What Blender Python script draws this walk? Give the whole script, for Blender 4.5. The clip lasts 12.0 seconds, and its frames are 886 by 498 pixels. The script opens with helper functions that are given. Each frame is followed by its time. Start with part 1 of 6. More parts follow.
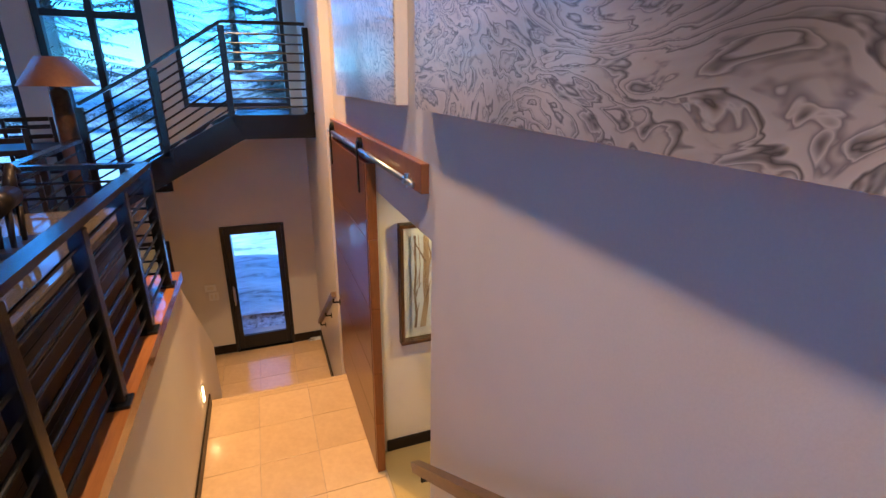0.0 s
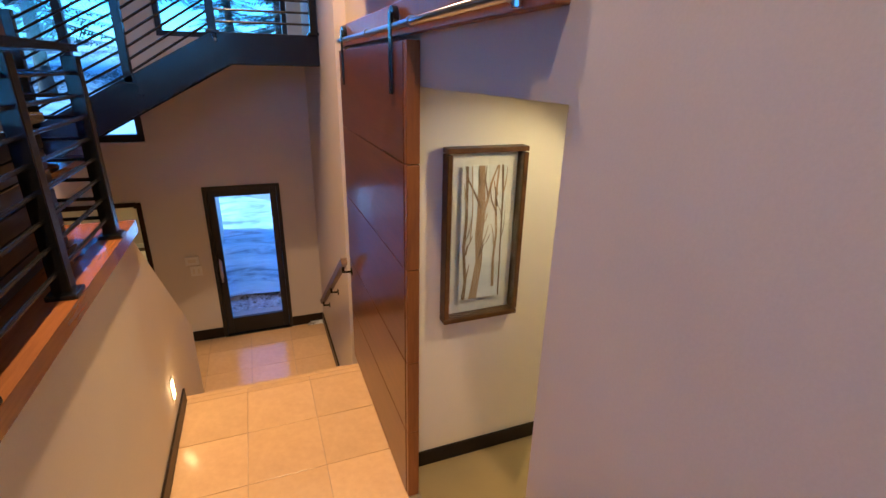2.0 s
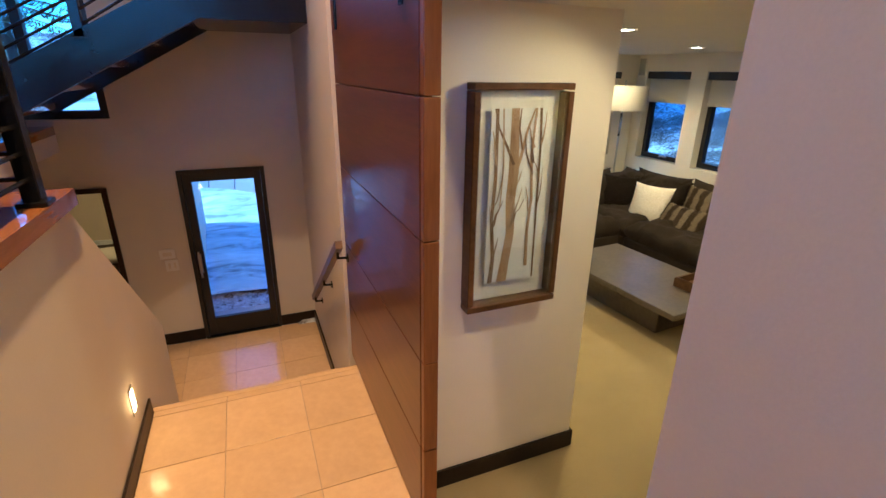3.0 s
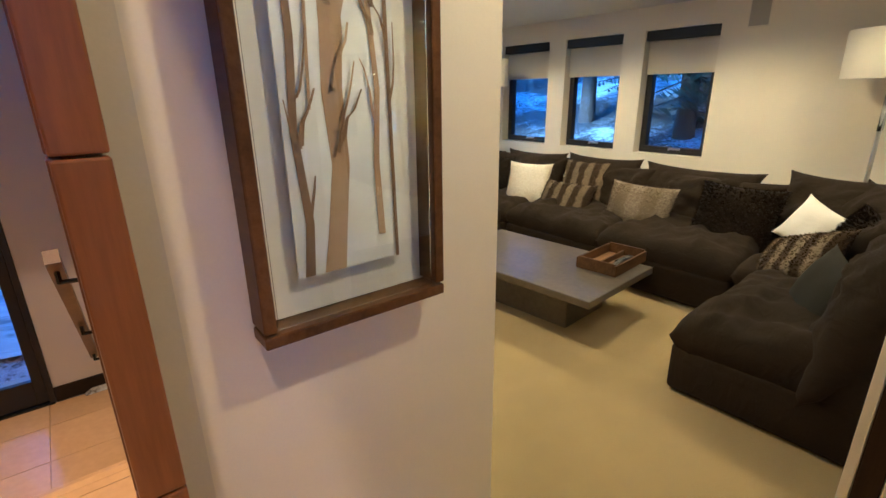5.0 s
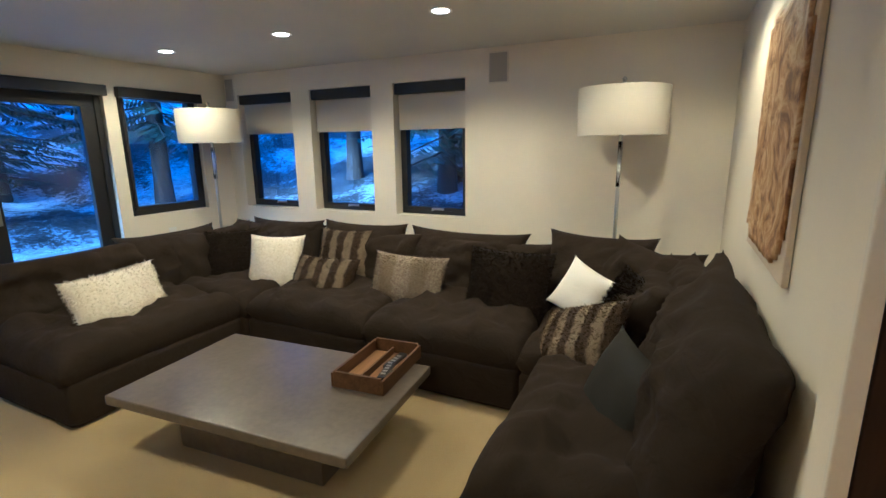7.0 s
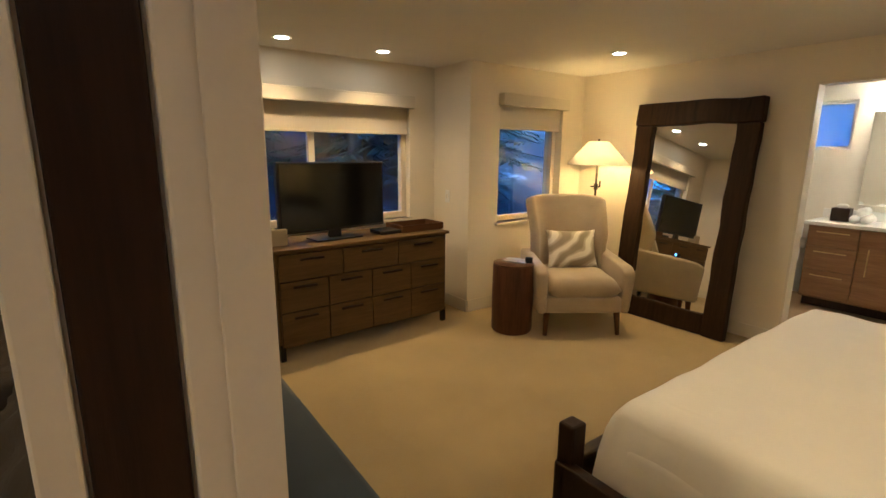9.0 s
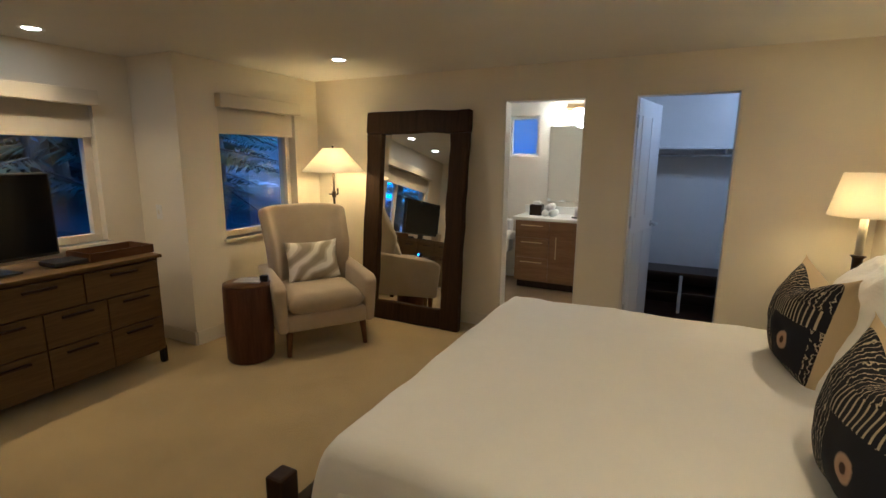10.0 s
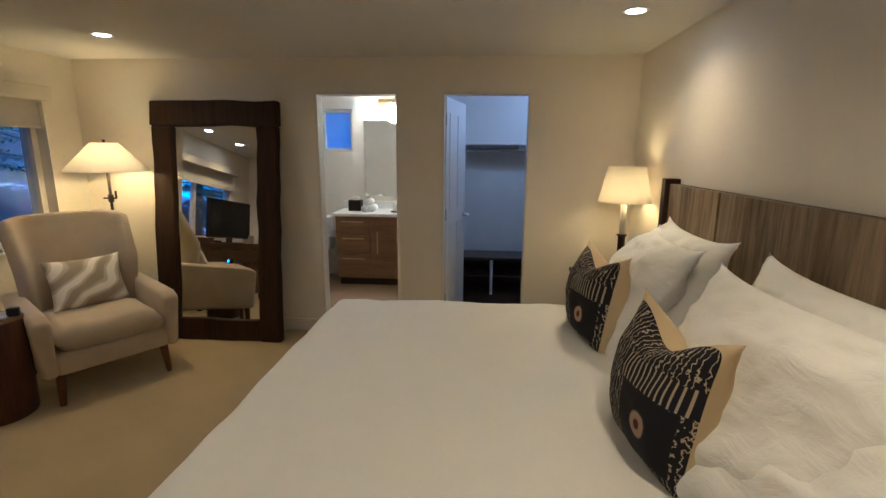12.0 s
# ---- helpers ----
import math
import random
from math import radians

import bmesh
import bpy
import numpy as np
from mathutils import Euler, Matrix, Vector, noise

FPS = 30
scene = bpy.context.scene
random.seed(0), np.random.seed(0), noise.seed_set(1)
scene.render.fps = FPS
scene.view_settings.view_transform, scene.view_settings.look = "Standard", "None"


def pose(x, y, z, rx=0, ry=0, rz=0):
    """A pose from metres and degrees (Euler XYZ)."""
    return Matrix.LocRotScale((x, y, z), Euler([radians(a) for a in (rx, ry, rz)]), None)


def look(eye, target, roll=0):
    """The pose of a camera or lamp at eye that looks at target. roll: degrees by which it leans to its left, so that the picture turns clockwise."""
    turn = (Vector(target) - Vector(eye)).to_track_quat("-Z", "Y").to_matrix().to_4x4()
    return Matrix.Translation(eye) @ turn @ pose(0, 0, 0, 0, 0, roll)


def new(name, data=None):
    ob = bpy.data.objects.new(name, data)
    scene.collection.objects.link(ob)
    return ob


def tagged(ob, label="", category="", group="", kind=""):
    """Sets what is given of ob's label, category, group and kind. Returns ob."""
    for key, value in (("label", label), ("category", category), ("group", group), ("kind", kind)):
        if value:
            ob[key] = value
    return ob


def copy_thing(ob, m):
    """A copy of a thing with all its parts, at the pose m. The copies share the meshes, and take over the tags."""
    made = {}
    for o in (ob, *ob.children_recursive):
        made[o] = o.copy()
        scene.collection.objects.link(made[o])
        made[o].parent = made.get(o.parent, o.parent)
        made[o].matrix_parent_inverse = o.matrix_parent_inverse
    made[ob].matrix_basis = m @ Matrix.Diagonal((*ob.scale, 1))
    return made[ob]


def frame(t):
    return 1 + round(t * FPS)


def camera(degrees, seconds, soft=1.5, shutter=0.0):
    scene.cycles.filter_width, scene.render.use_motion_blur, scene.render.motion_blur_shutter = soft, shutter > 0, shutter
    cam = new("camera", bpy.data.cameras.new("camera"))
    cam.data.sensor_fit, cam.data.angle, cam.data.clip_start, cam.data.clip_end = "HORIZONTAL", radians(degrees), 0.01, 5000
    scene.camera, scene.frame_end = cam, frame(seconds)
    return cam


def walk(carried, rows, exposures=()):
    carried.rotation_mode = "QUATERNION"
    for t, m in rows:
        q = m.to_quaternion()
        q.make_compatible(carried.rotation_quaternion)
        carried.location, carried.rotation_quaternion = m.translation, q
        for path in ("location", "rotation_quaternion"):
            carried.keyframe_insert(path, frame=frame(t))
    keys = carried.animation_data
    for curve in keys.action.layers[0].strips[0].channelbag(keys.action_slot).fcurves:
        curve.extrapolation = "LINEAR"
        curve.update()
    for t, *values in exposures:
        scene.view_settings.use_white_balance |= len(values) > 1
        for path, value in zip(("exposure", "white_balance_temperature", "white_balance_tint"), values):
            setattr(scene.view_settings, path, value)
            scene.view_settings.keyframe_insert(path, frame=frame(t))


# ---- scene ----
cam = camera(86.2, 12.0)
PATH = [
    (0, (1.082, -0.069, 2.897), (1.761, 1.69, 2.229), 0.8),
    (0.5, (1.103, 0.139, 2.793), (1.778, 1.892, 2.108), 1.2),
    (1, (1.091, 0.384, 2.656), (1.766, 2.13, 1.951), 1.4),
    (1.5, (1.112, 0.642, 2.511), (1.785, 2.383, 1.793), 0.9),
    (2, (1.082, 0.854, 2.304), (1.77, 2.594, 1.598), 1.3),
    (2.5, (1.09, 1.125, 2.139), (1.791, 2.86, 1.436), 1.1),
    (2.7, (1.1, 1.203, 2.088), (1.808, 2.935, 1.383), 1.0),
    (4.3, (1.411, 1.813, 1.608), (2.333, 3.458, 0.94), -0.4),
    (4.5, (1.472, 1.894, 1.586), (2.469, 3.495, 0.921), -0.4),
    (5, (1.689, 2.095, 1.486), (2.871, 3.58, 0.858), -0.7),
    (5.5, (1.942, 2.283, 1.487), (3.29, 3.646, 0.919), -0.8),
    (6, (2.19, 2.428, 1.476), (3.703, 3.634, 0.97), -0.8),
    (6.5, (2.454, 2.473, 1.498), (4.079, 3.542, 1.035), -1.2),
    (6.7, (2.537, 2.483, 1.485), (4.204, 3.494, 1.04), -1.0),
    (8.3, (2.861, 2.444, 1.511), (4.755, 1.951, 1.097), -0.2),
    (8.5, (2.904, 2.371, 1.52), (4.734, 1.678, 1.107), -0.1),
    (9, (3.025, 2.19, 1.529), (4.612, 1.041, 1.125), 0.5),
    (9.5, (3.031, 2.027, 1.55), (4.232, 0.477, 1.155), 0.8),
    (10, (2.957, 1.853, 1.555), (3.834, 0.095, 1.177), 0.5),
    (10.5, (2.934, 1.795, 1.533), (3.5, -0.087, 1.162), 0.5),
    (11, (2.93, 1.758, 1.502), (3.283, -0.176, 1.138), 0.5),
    (11.5, (2.966, 1.762, 1.523), (3.177, -0.19, 1.141), 0.5),
    (12, (3.001, 1.771, 1.587), (3.159, -0.181, 1.183), 0.4),
]
walk(cam, [(t, look(eye, target, roll)) for t, eye, target, roll in PATH], [(0, 2.2, 5550, 2), (2.5, 2.1, 5350, 3), (4.5, 2.15, 4700, -1), (5, 2.2, 5000, 4), (6, 2.15, 4850, 7), (6.5, 2.08, 4350, 5), (8.3, 1.95, 5100, 7), (9, 1.75, 5200, 7), (9.5, 1.5, 4850, 6), (10.5, 1.2, 4500, 7), (12, 1.2, 4350, 8)])


# ---- world and light ----
world = bpy.data.worlds.new("world")
scene.world = world
world.use_nodes = True
wn = world.node_tree
sky = wn.nodes.new("ShaderNodeTexSky")
sky.sky_type, sky.sun_disc = "NISHITA", False
sky.sun_elevation, sky.sun_rotation = radians(32), radians(276)
sky.air_density, sky.dust_density, sky.ozone_density = 1.0, 0.3, 6.0
back = wn.nodes["Background"]
back.inputs["Strength"].default_value = 0.15
dusk = wn.nodes.new("ShaderNodeMix")
dusk.data_type, dusk.blend_type = "RGBA", "MULTIPLY"
dusk.inputs[0].default_value, dusk.inputs[7].default_value = 1.0, (0.40, 0.98, 1.60, 1)
wn.links.new(sky.outputs["Color"], dusk.inputs[6])
wn.links.new(dusk.outputs[2], back.inputs["Color"])
sun = new("sun", bpy.data.lights.new("sun", "SUN"))
sun.data.energy, sun.data.angle, sun.data.color = 3.0, radians(12), (0.55, 0.82, 1.0)
sun.matrix_world = look((-40, 4, 16), (0, 0, 0))

WARM = (1.0, 0.62, 0.24)
YELLOW = (1.0, 0.70, 0.31)


def spot(name, at, watts, angle=110, blend=0.8, color=WARM, size=0.05, target=None):
    l = new(name, bpy.data.lights.new(name, "SPOT"))
    l.data.energy, l.data.spot_size, l.data.spot_blend = watts, radians(angle), blend
    l.data.color, l.data.shadow_soft_size = color, size
    l.matrix_world = look(at, target or (at[0] + 0.001, at[1], at[2] - 1))
    return l


def bulb(name, at, watts, color=WARM, size=0.05):
    l = new(name, bpy.data.lights.new(name, "POINT"))
    l.data.energy, l.data.color, l.data.shadow_soft_size = watts, color, size
    l.location = at
    return l


# recessed lights of the sitting room and the bedroom: x, y
# the two at x=3.3 are unseen, added to fill the sitting room
MEDIA_CANS = [(5.27, 6.17), (5.27, 4.965), (5.27, 3.76), (3.3, 4.965), (3.3, 3.76), (5.27, 2.56)]
# (2.45, 0.95) is unseen, added to brighten the bed and pillows
BED_CANS = [(6.62, 1.02), (6.61, 0.21), (5.485, -1.33), (2.22, -0.98), (2.45, 0.95), (4.3, 0.7)]
for cx, cy in MEDIA_CANS:
    spot("recessed_bulb", (cx, cy, 2.225), 15.0 if cy > 3 else 9.5, 150, 0.5, YELLOW, 0.03)
for cx, cy in BED_CANS:
    spot("recessed_bulb", (cx, cy, 2.30), (17.0 if cx > 5 else 10.0 if cx > 4 else 16.0) if cx < 6.5 else 20.0, 150 if cx < 6.5 else 125, 1.0)
# floor and table lamps
for at, watts in (((5.965, -1.80, 1.53), 7.5), ((1.985, -1.70, 1.36), 2.8)):
    bulb("lamp_bulb", at, watts, (1.0, 0.60, 0.18), 0.06)
# picture lights and ceiling lights over the stair
spot("stair_bulb", (0.95, 0.6, 5.5), 100, 120, color=(1.0, 0.60, 0.31), size=0.09)
spot("stair_bulb", (0.95, 3.3, 5.5), 95, 120, color=(1.0, 0.60, 0.31), size=0.07)
# unseen spot, added for the warm wash on landing and entry wall
spot("landing_bulb", (0.95, 3.9, 5.5), 240, 56, color=(1.0, 0.47, 0.14))
bulb("step_bulb", (0.43, 3.9, 0.31), 0.25, color=(1.0, 0.55, 0.2), size=0.02)
spot("hall_bulb", (2.62, 2.32, 2.225), 6.5, 95, 0.6, YELLOW, 0.025, target=(2.1, 2.98, 1.35))
# bathroom vanity light, and an unseen fill light added inside the closet
bulb("vanity_bulb", (4.11, -3.95, 2.0), 6.0, color=(1.0, 0.74, 0.46), size=0.08)
bulb("closet_bulb", (2.5, -2.7, 2.25), 4.4, color=(0.8, 0.85, 1.0), size=0.1)

# ---- materials ----


def shader(name):
    m = bpy.data.materials.new(name)
    m.use_nodes = True
    nt = m.node_tree
    return m, nt, nt.nodes["Principled BSDF"]


def coords(nt, scale=1.0, stretch=(1, 1, 1), rot=(0, 0, 0), space="Object"):
    tc = nt.nodes.new("ShaderNodeTexCoord")
    mp = nt.nodes.new("ShaderNodeMapping")
    mp.inputs["Scale"].default_value = [scale * s for s in stretch]
    mp.inputs["Rotation"].default_value = rot
    nt.links.new(tc.outputs[space], mp.inputs["Vector"])
    return mp.outputs["Vector"]


def noise_tex(nt, vec, scale, detail=4, rough=0.6, distort=0.0):
    n = nt.nodes.new("ShaderNodeTexNoise")
    n.inputs["Scale"].default_value, n.inputs["Detail"].default_value = scale, detail
    n.inputs["Roughness"].default_value, n.inputs["Distortion"].default_value = rough, distort
    nt.links.new(vec, n.inputs["Vector"])
    return n.outputs["Fac"]


def ramp(nt, fac, stops):
    r = nt.nodes.new("ShaderNodeValToRGB")
    els = r.color_ramp.elements
    while len(els) < len(stops):
        els.new(0.5)
    for e, (p, c) in zip(els, stops):
        e.position, e.color = p, (*c, 1)
    nt.links.new(fac, r.inputs["Fac"])
    return r.outputs["Color"]


def blend(nt, fac, a, b, kind="MIX"):
    m = nt.nodes.new("ShaderNodeMix")
    m.data_type, m.blend_type = "RGBA", kind
    for sock, v in ((m.inputs[0], fac), (m.inputs[6], a), (m.inputs[7], b)):
        if isinstance(v, (int, float)):
            sock.default_value = v
        elif isinstance(v, tuple):
            sock.default_value = (*v, 1)
        else:
            nt.links.new(v, sock)
    return m.outputs[2]


def bump(nt, b, height, strength=0.2, dist=0.01, normal=None):
    n = nt.nodes.new("ShaderNodeBump")
    n.inputs["Strength"].default_value, n.inputs["Distance"].default_value = strength, dist
    nt.links.new(height, n.inputs["Height"])
    if normal:
        nt.links.new(normal, n.inputs["Normal"])
    nt.links.new(n.outputs["Normal"], b.inputs["Normal"])
    return n.outputs["Normal"]


def plain(name, color, rough=0.6, vary=0.12, grain=60, blot=3, bumps=0.15, metal=0.0, dist=0.004, stretch=(1, 1, 1), rand=0.0, sheen=0.0):
    """A surface with blotches and grain of its own."""
    m, nt, b = shader(name)
    v = coords(nt, 1.0, stretch)
    big, fine = noise_tex(nt, v, blot, 3), noise_tex(nt, v, grain, 5)
    lo = tuple(c * (1 - vary) for c in color)
    hi = tuple(min(1, c * (1 + vary)) for c in color)
    col = blend(nt, 0.4, ramp(nt, big, [(0.3, lo), (0.7, hi)]), ramp(nt, fine, [(0.3, lo), (0.7, hi)]))
    if rand:
        info = nt.nodes.new("ShaderNodeObjectInfo")
        col = blend(nt, rand, col, ramp(nt, info.outputs["Random"], [(0.0, (0.35, 0.33, 0.3)), (1.0, (1.0, 1.0, 1.0))]), "MULTIPLY")
    nt.links.new(col, b.inputs["Base Color"])
    b.inputs["Roughness"].default_value, b.inputs["Metallic"].default_value = rough, metal
    if sheen:
        b.inputs["Sheen Weight"].default_value, b.inputs["Sheen Roughness"].default_value = sheen, 0.5
    if bumps:
        bump(nt, b, fine, bumps, dist)
    return m


def wood(name, dark, light, rough=0.4, axis=1, scale=1.0, knots=0.3, bumps=0.2, rand=0.0, coat=0.0):
    """Grain that runs along one axis (0 x, 1 y, 2 z)."""
    m, nt, b = shader(name)
    st = [9.0, 9.0, 9.0]
    st[axis] = 0.7
    v = coords(nt, scale, st)
    a, f = noise_tex(nt, v, 1.6, 6, 0.62, knots), noise_tex(nt, v, 9, 4, 0.7)
    big = noise_tex(nt, coords(nt, scale), 1.3, 2)
    mid = tuple((p + q) / 2 for p, q in zip(dark, light))
    col = ramp(nt, a, [(0.28, dark), (0.5, mid), (0.72, light)])
    col = blend(nt, 0.35, col, ramp(nt, f, [(0.35, dark), (0.65, light)]))
    col = blend(nt, 0.3, col, ramp(nt, big, [(0.3, (0.55, 0.5, 0.45)), (0.7, (1, 1, 1))]), "MULTIPLY")
    if rand:
        info = nt.nodes.new("ShaderNodeObjectInfo")
        col = blend(nt, rand, col, ramp(nt, info.outputs["Random"], [(0.0, (0.4, 0.38, 0.35)), (1.0, (1, 1, 1))]), "MULTIPLY")
    nt.links.new(col, b.inputs["Base Color"])
    b.inputs["Roughness"].default_value, b.inputs["Coat Weight"].default_value = rough, coat
    b.inputs["Specular IOR Level"].default_value = 0.2 if rough > 0.38 else 0.5
    bump(nt, b, f, bumps, 0.003)
    return m


def fabric(name, color, weave=420, vary=0.15, rough=0.92, bumps=0.35, sheen=0.2, wrinkle=0.0):
    m, nt, b = shader(name)
    v = coords(nt)
    big, fine = noise_tex(nt, v, 5, 4), noise_tex(nt, v, weave, 2)
    lo = tuple(c * (1 - vary) for c in color)
    hi = tuple(min(1, c * (1 + vary)) for c in color)
    col = blend(nt, 0.5, ramp(nt, big, [(0.3, lo), (0.7, hi)]), ramp(nt, fine, [(0.25, lo), (0.75, hi)]))
    nt.links.new(col, b.inputs["Base Color"])
    b.inputs["Roughness"].default_value = rough
    b.inputs["Sheen Weight"].default_value, b.inputs["Sheen Roughness"].default_value = sheen, 0.5
    b.inputs["Specular IOR Level"].default_value = 0.15
    n = bump(nt, b, fine, bumps, 0.002)
    if wrinkle:
        bump(nt, b, noise_tex(nt, coords(nt, 1, (1, 1.8, 1)), 7, 5, 0.55, 0.8), wrinkle, 0.03, n)
    return m


def glow(name, color, strength):
    m, nt, b = shader(name)
    b.inputs["Base Color"].default_value = (*color, 1)
    b.inputs["Emission Color"].default_value, b.inputs["Emission Strength"].default_value = (*color, 1), strength
    return m


def glass_pane(name, tint=(0.9, 0.95, 1.0)):
    m, nt, b = shader(name)
    b.inputs["Base Color"].default_value = (*tint, 1)
    b.inputs["Transmission Weight"].default_value, b.inputs["Roughness"].default_value, b.inputs["IOR"].default_value = 1.0, 0.0, 1.45
    return m


PAINT = plain("wall_paint", (0.78, 0.72, 0.61), 0.75, 0.04, 160, 2, 0.08)
STAIR_PAINT = plain("stair_wall_paint", (0.66, 0.61, 0.55), 0.75, 0.05, 140, 1.5, 0.1)
CEIL = plain("ceiling_paint", (0.66, 0.64, 0.60), 0.85, 0.03, 150, 2, 0.06)
TRIM = plain("trim_paint", (0.72, 0.67, 0.58), 0.45, 0.04, 120, 3, 0.04)
DARKWOOD = wood("dark_stained_wood", (0.014, 0.007, 0.004), (0.045, 0.022, 0.012), 0.45, 2)
BASEDARK = wood("dark_baseboard_wood", (0.012, 0.009, 0.007), (0.03, 0.02, 0.016), 0.4, 1)
BLACK = plain("black_frame_paint", (0.012, 0.012, 0.014), 0.45, 0.25, 120, 6, 0.08)
STEEL_BLACK = plain("black_steel", (0.012, 0.013, 0.016), 0.24, 0.3, 90, 8, 0.05, 0.3)
STEEL = plain("brushed_steel", (0.55, 0.55, 0.54), 0.28, 0.08, 200, 12, 0.05, 1.0)
CARPET = plain("carpet", (0.43, 0.32, 0.138), 0.97, 0.16, 420, 2.2, 0.8, 0, 0.006, sheen=0.3)
TILE = plain("travertine_tile", (0.58, 0.42, 0.25), 0.2, 0.12, 26, 2.5, 0.05, rand=0.18)
GROUT = plain("grout", (0.42, 0.34, 0.25), 0.9, 0.1, 120, 5, 0.3)
HONEY = wood("honey_wood_floor", (0.22, 0.085, 0.03), (0.36, 0.15, 0.05), 0.14, 1, 1.0, 0.3, 0.04, 0, 0.6)
CHERRY = wood("cherry_wood", (0.10, 0.034, 0.013), (0.20, 0.068, 0.025), 0.3, 1, 0.8, 0.4, 0.08, 0.15, 0.15)
CHERRY_EDGE = wood("cherry_edge_wood", (0.17, 0.055, 0.014), (0.31, 0.115, 0.032), 0.35, 2)
SOFA = fabric("charcoal_brown_linen", (0.027, 0.0195, 0.0145), 520, 0.2, 0.95, 0.4, 0.0, 0.4)
WALNUT = wood("walnut_wood", (0.06, 0.026, 0.010), (0.15, 0.07, 0.028), 0.4, 1)
OAK = wood("brown_oak_veneer", (0.068, 0.040, 0.013), (0.155, 0.094, 0.034), 0.45, 1, 0.8)
CONCRETE = plain("grey_concrete", (0.105, 0.086, 0.07), 0.3, 0.4, 30, 2.2, 0.12)
PILLOWCLOTH = fabric("crumpled_white_cotton", (0.87, 0.85, 0.81), 700, 0.03, 0.85, 0.12, 0.05, 0.3)
LINEN_WHITE = fabric("white_cotton", (0.87, 0.85, 0.81), 700, 0.03, 0.85, 0.12, 0.1, 0.1)
CHAIRCLOTH = fabric("beige_chenille", (0.44, 0.36, 0.26), 260, 0.12, 0.95, 0.5, 0.3)
GLASS = glass_pane("window_glass")
SNOW = plain("snow", (0.82, 0.85, 0.9), 0.7, 0.08, 20, 1.5, 0.5, dist=0.02)
WHITE = plain("white_lacquer", (0.78, 0.77, 0.75), 0.35, 0.03, 90, 4, 0.03)
BRASS = plain("brushed_brass", (0.62, 0.45, 0.22), 0.3, 0.1, 150, 8, 0.05, 1.0)
SCREEN = plain("black_screen", (0.003, 0.004, 0.005), 0.12, 0.2, 80, 4, 0.0)
MIRROR = plain("mirror_glass", (0.86, 0.87, 0.86), 0.01, 0.01, 20, 2, 0.0, 1.0)


def lampshade(name, color, emit):
    m, nt, b = shader(name)
    b.inputs["Base Color"].default_value, b.inputs["Roughness"].default_value = (*color, 1), 0.9
    f = noise_tex(nt, coords(nt, 1, (60, 60, 500)), 4, 3)
    bump(nt, b, f, 0.2, 0.002)
    tr = nt.nodes.new("ShaderNodeBsdfTranslucent")
    tr.inputs["Color"].default_value = (*color, 1)
    mx = nt.nodes.new("ShaderNodeMixShader")
    mx.inputs[0].default_value = emit
    nt.links.new(b.outputs[0], mx.inputs[1])
    nt.links.new(tr.outputs[0], mx.inputs[2])
    nt.links.new(mx.outputs[0], nt.nodes["Material Output"].inputs["Surface"])
    return m


FROSTED = lampshade("frosted_glass", (0.62, 0.66, 0.70), 0.8)
SHADE = lampshade("white_lamp_shade", (0.82, 0.78, 0.7), 0.45)
BLIND = lampshade("roller_blind_cloth", (0.72, 0.66, 0.55), 0.25)

# ---- building helpers ----


def box(bm, x0, x1, y0, y1, z0, z1, bevel=0.0, seg=2):
    """A box between corners; with bevel its edges are rounded."""
    vs = [bm.verts.new((x, y, z)) for z in (z0, z1) for y in (y0, y1) for x in (x0, x1)]
    fs = [bm.faces.new([vs[i] for i in q]) for q in ((0, 2, 3, 1), (4, 5, 7, 6), (0, 1, 5, 4), (1, 3, 7, 5), (3, 2, 6, 7), (2, 0, 4, 6))]
    if bevel:
        es = list({e for f in fs for e in f.edges})
        bmesh.ops.bevel(bm, geom=es, offset=bevel, segments=seg, profile=0.5, affect="EDGES")
    return bm


def boxes(*bs, bevel=0.0):
    bm = bmesh.new()
    for b in bs:
        box(bm, *b, bevel=bevel)
    return bm


def rod(bm, a, b, r, n=10, r2=None):
    """A round bar from a to b."""
    a, b = Vector(a), Vector(b)
    q = (b - a).to_track_quat("Z", "Y")
    rings = []
    for p, rr in ((a, r), (b, r if r2 is None else r2)):
        rings.append([bm.verts.new(p + q @ Vector((rr * math.cos(2 * math.pi * i / n), rr * math.sin(2 * math.pi * i / n), 0))) for i in range(n)])
    for i in range(n):
        bm.faces.new((rings[0][i], rings[0][(i + 1) % n], rings[1][(i + 1) % n], rings[1][i]))
    bm.faces.new(rings[0][::-1])
    bm.faces.new(rings[1])
    return bm


def beam(bm, a, b, w, h):
    """A bar of w by h from a to b, upright."""
    a, b = Vector(a), Vector(b)
    d = (b - a).normalized()
    s = d.cross(Vector((0, 0, 1)))
    s = s.normalized() if s.length > 1e-4 else Vector((1, 0, 0))
    u = s.cross(d)
    vs = [bm.verts.new(p + s * (w / 2 * i) + u * (h / 2 * j)) for p in (a, b) for i, j in ((-1, -1), (1, -1), (1, 1), (-1, 1))]
    for q in ((0, 1, 2, 3), (7, 6, 5, 4), (0, 4, 5, 1), (1, 5, 6, 2), (2, 6, 7, 3), (3, 7, 4, 0)):
        bm.faces.new([vs[i] for i in q])
    return bm


def turned(bm, profile, n=24, at=(0, 0, 0)):
    """A shape turned round z from (radius, height) pairs."""
    rings = [[bm.verts.new((at[0] + r * math.cos(2 * math.pi * i / n), at[1] + r * math.sin(2 * math.pi * i / n), at[2] + z)) for i in range(n)] for r, z in profile]
    for p, q in zip(rings, rings[1:]):
        for i in range(n):
            bm.faces.new((p[i], p[(i + 1) % n], q[(i + 1) % n], q[i]))
    return rings


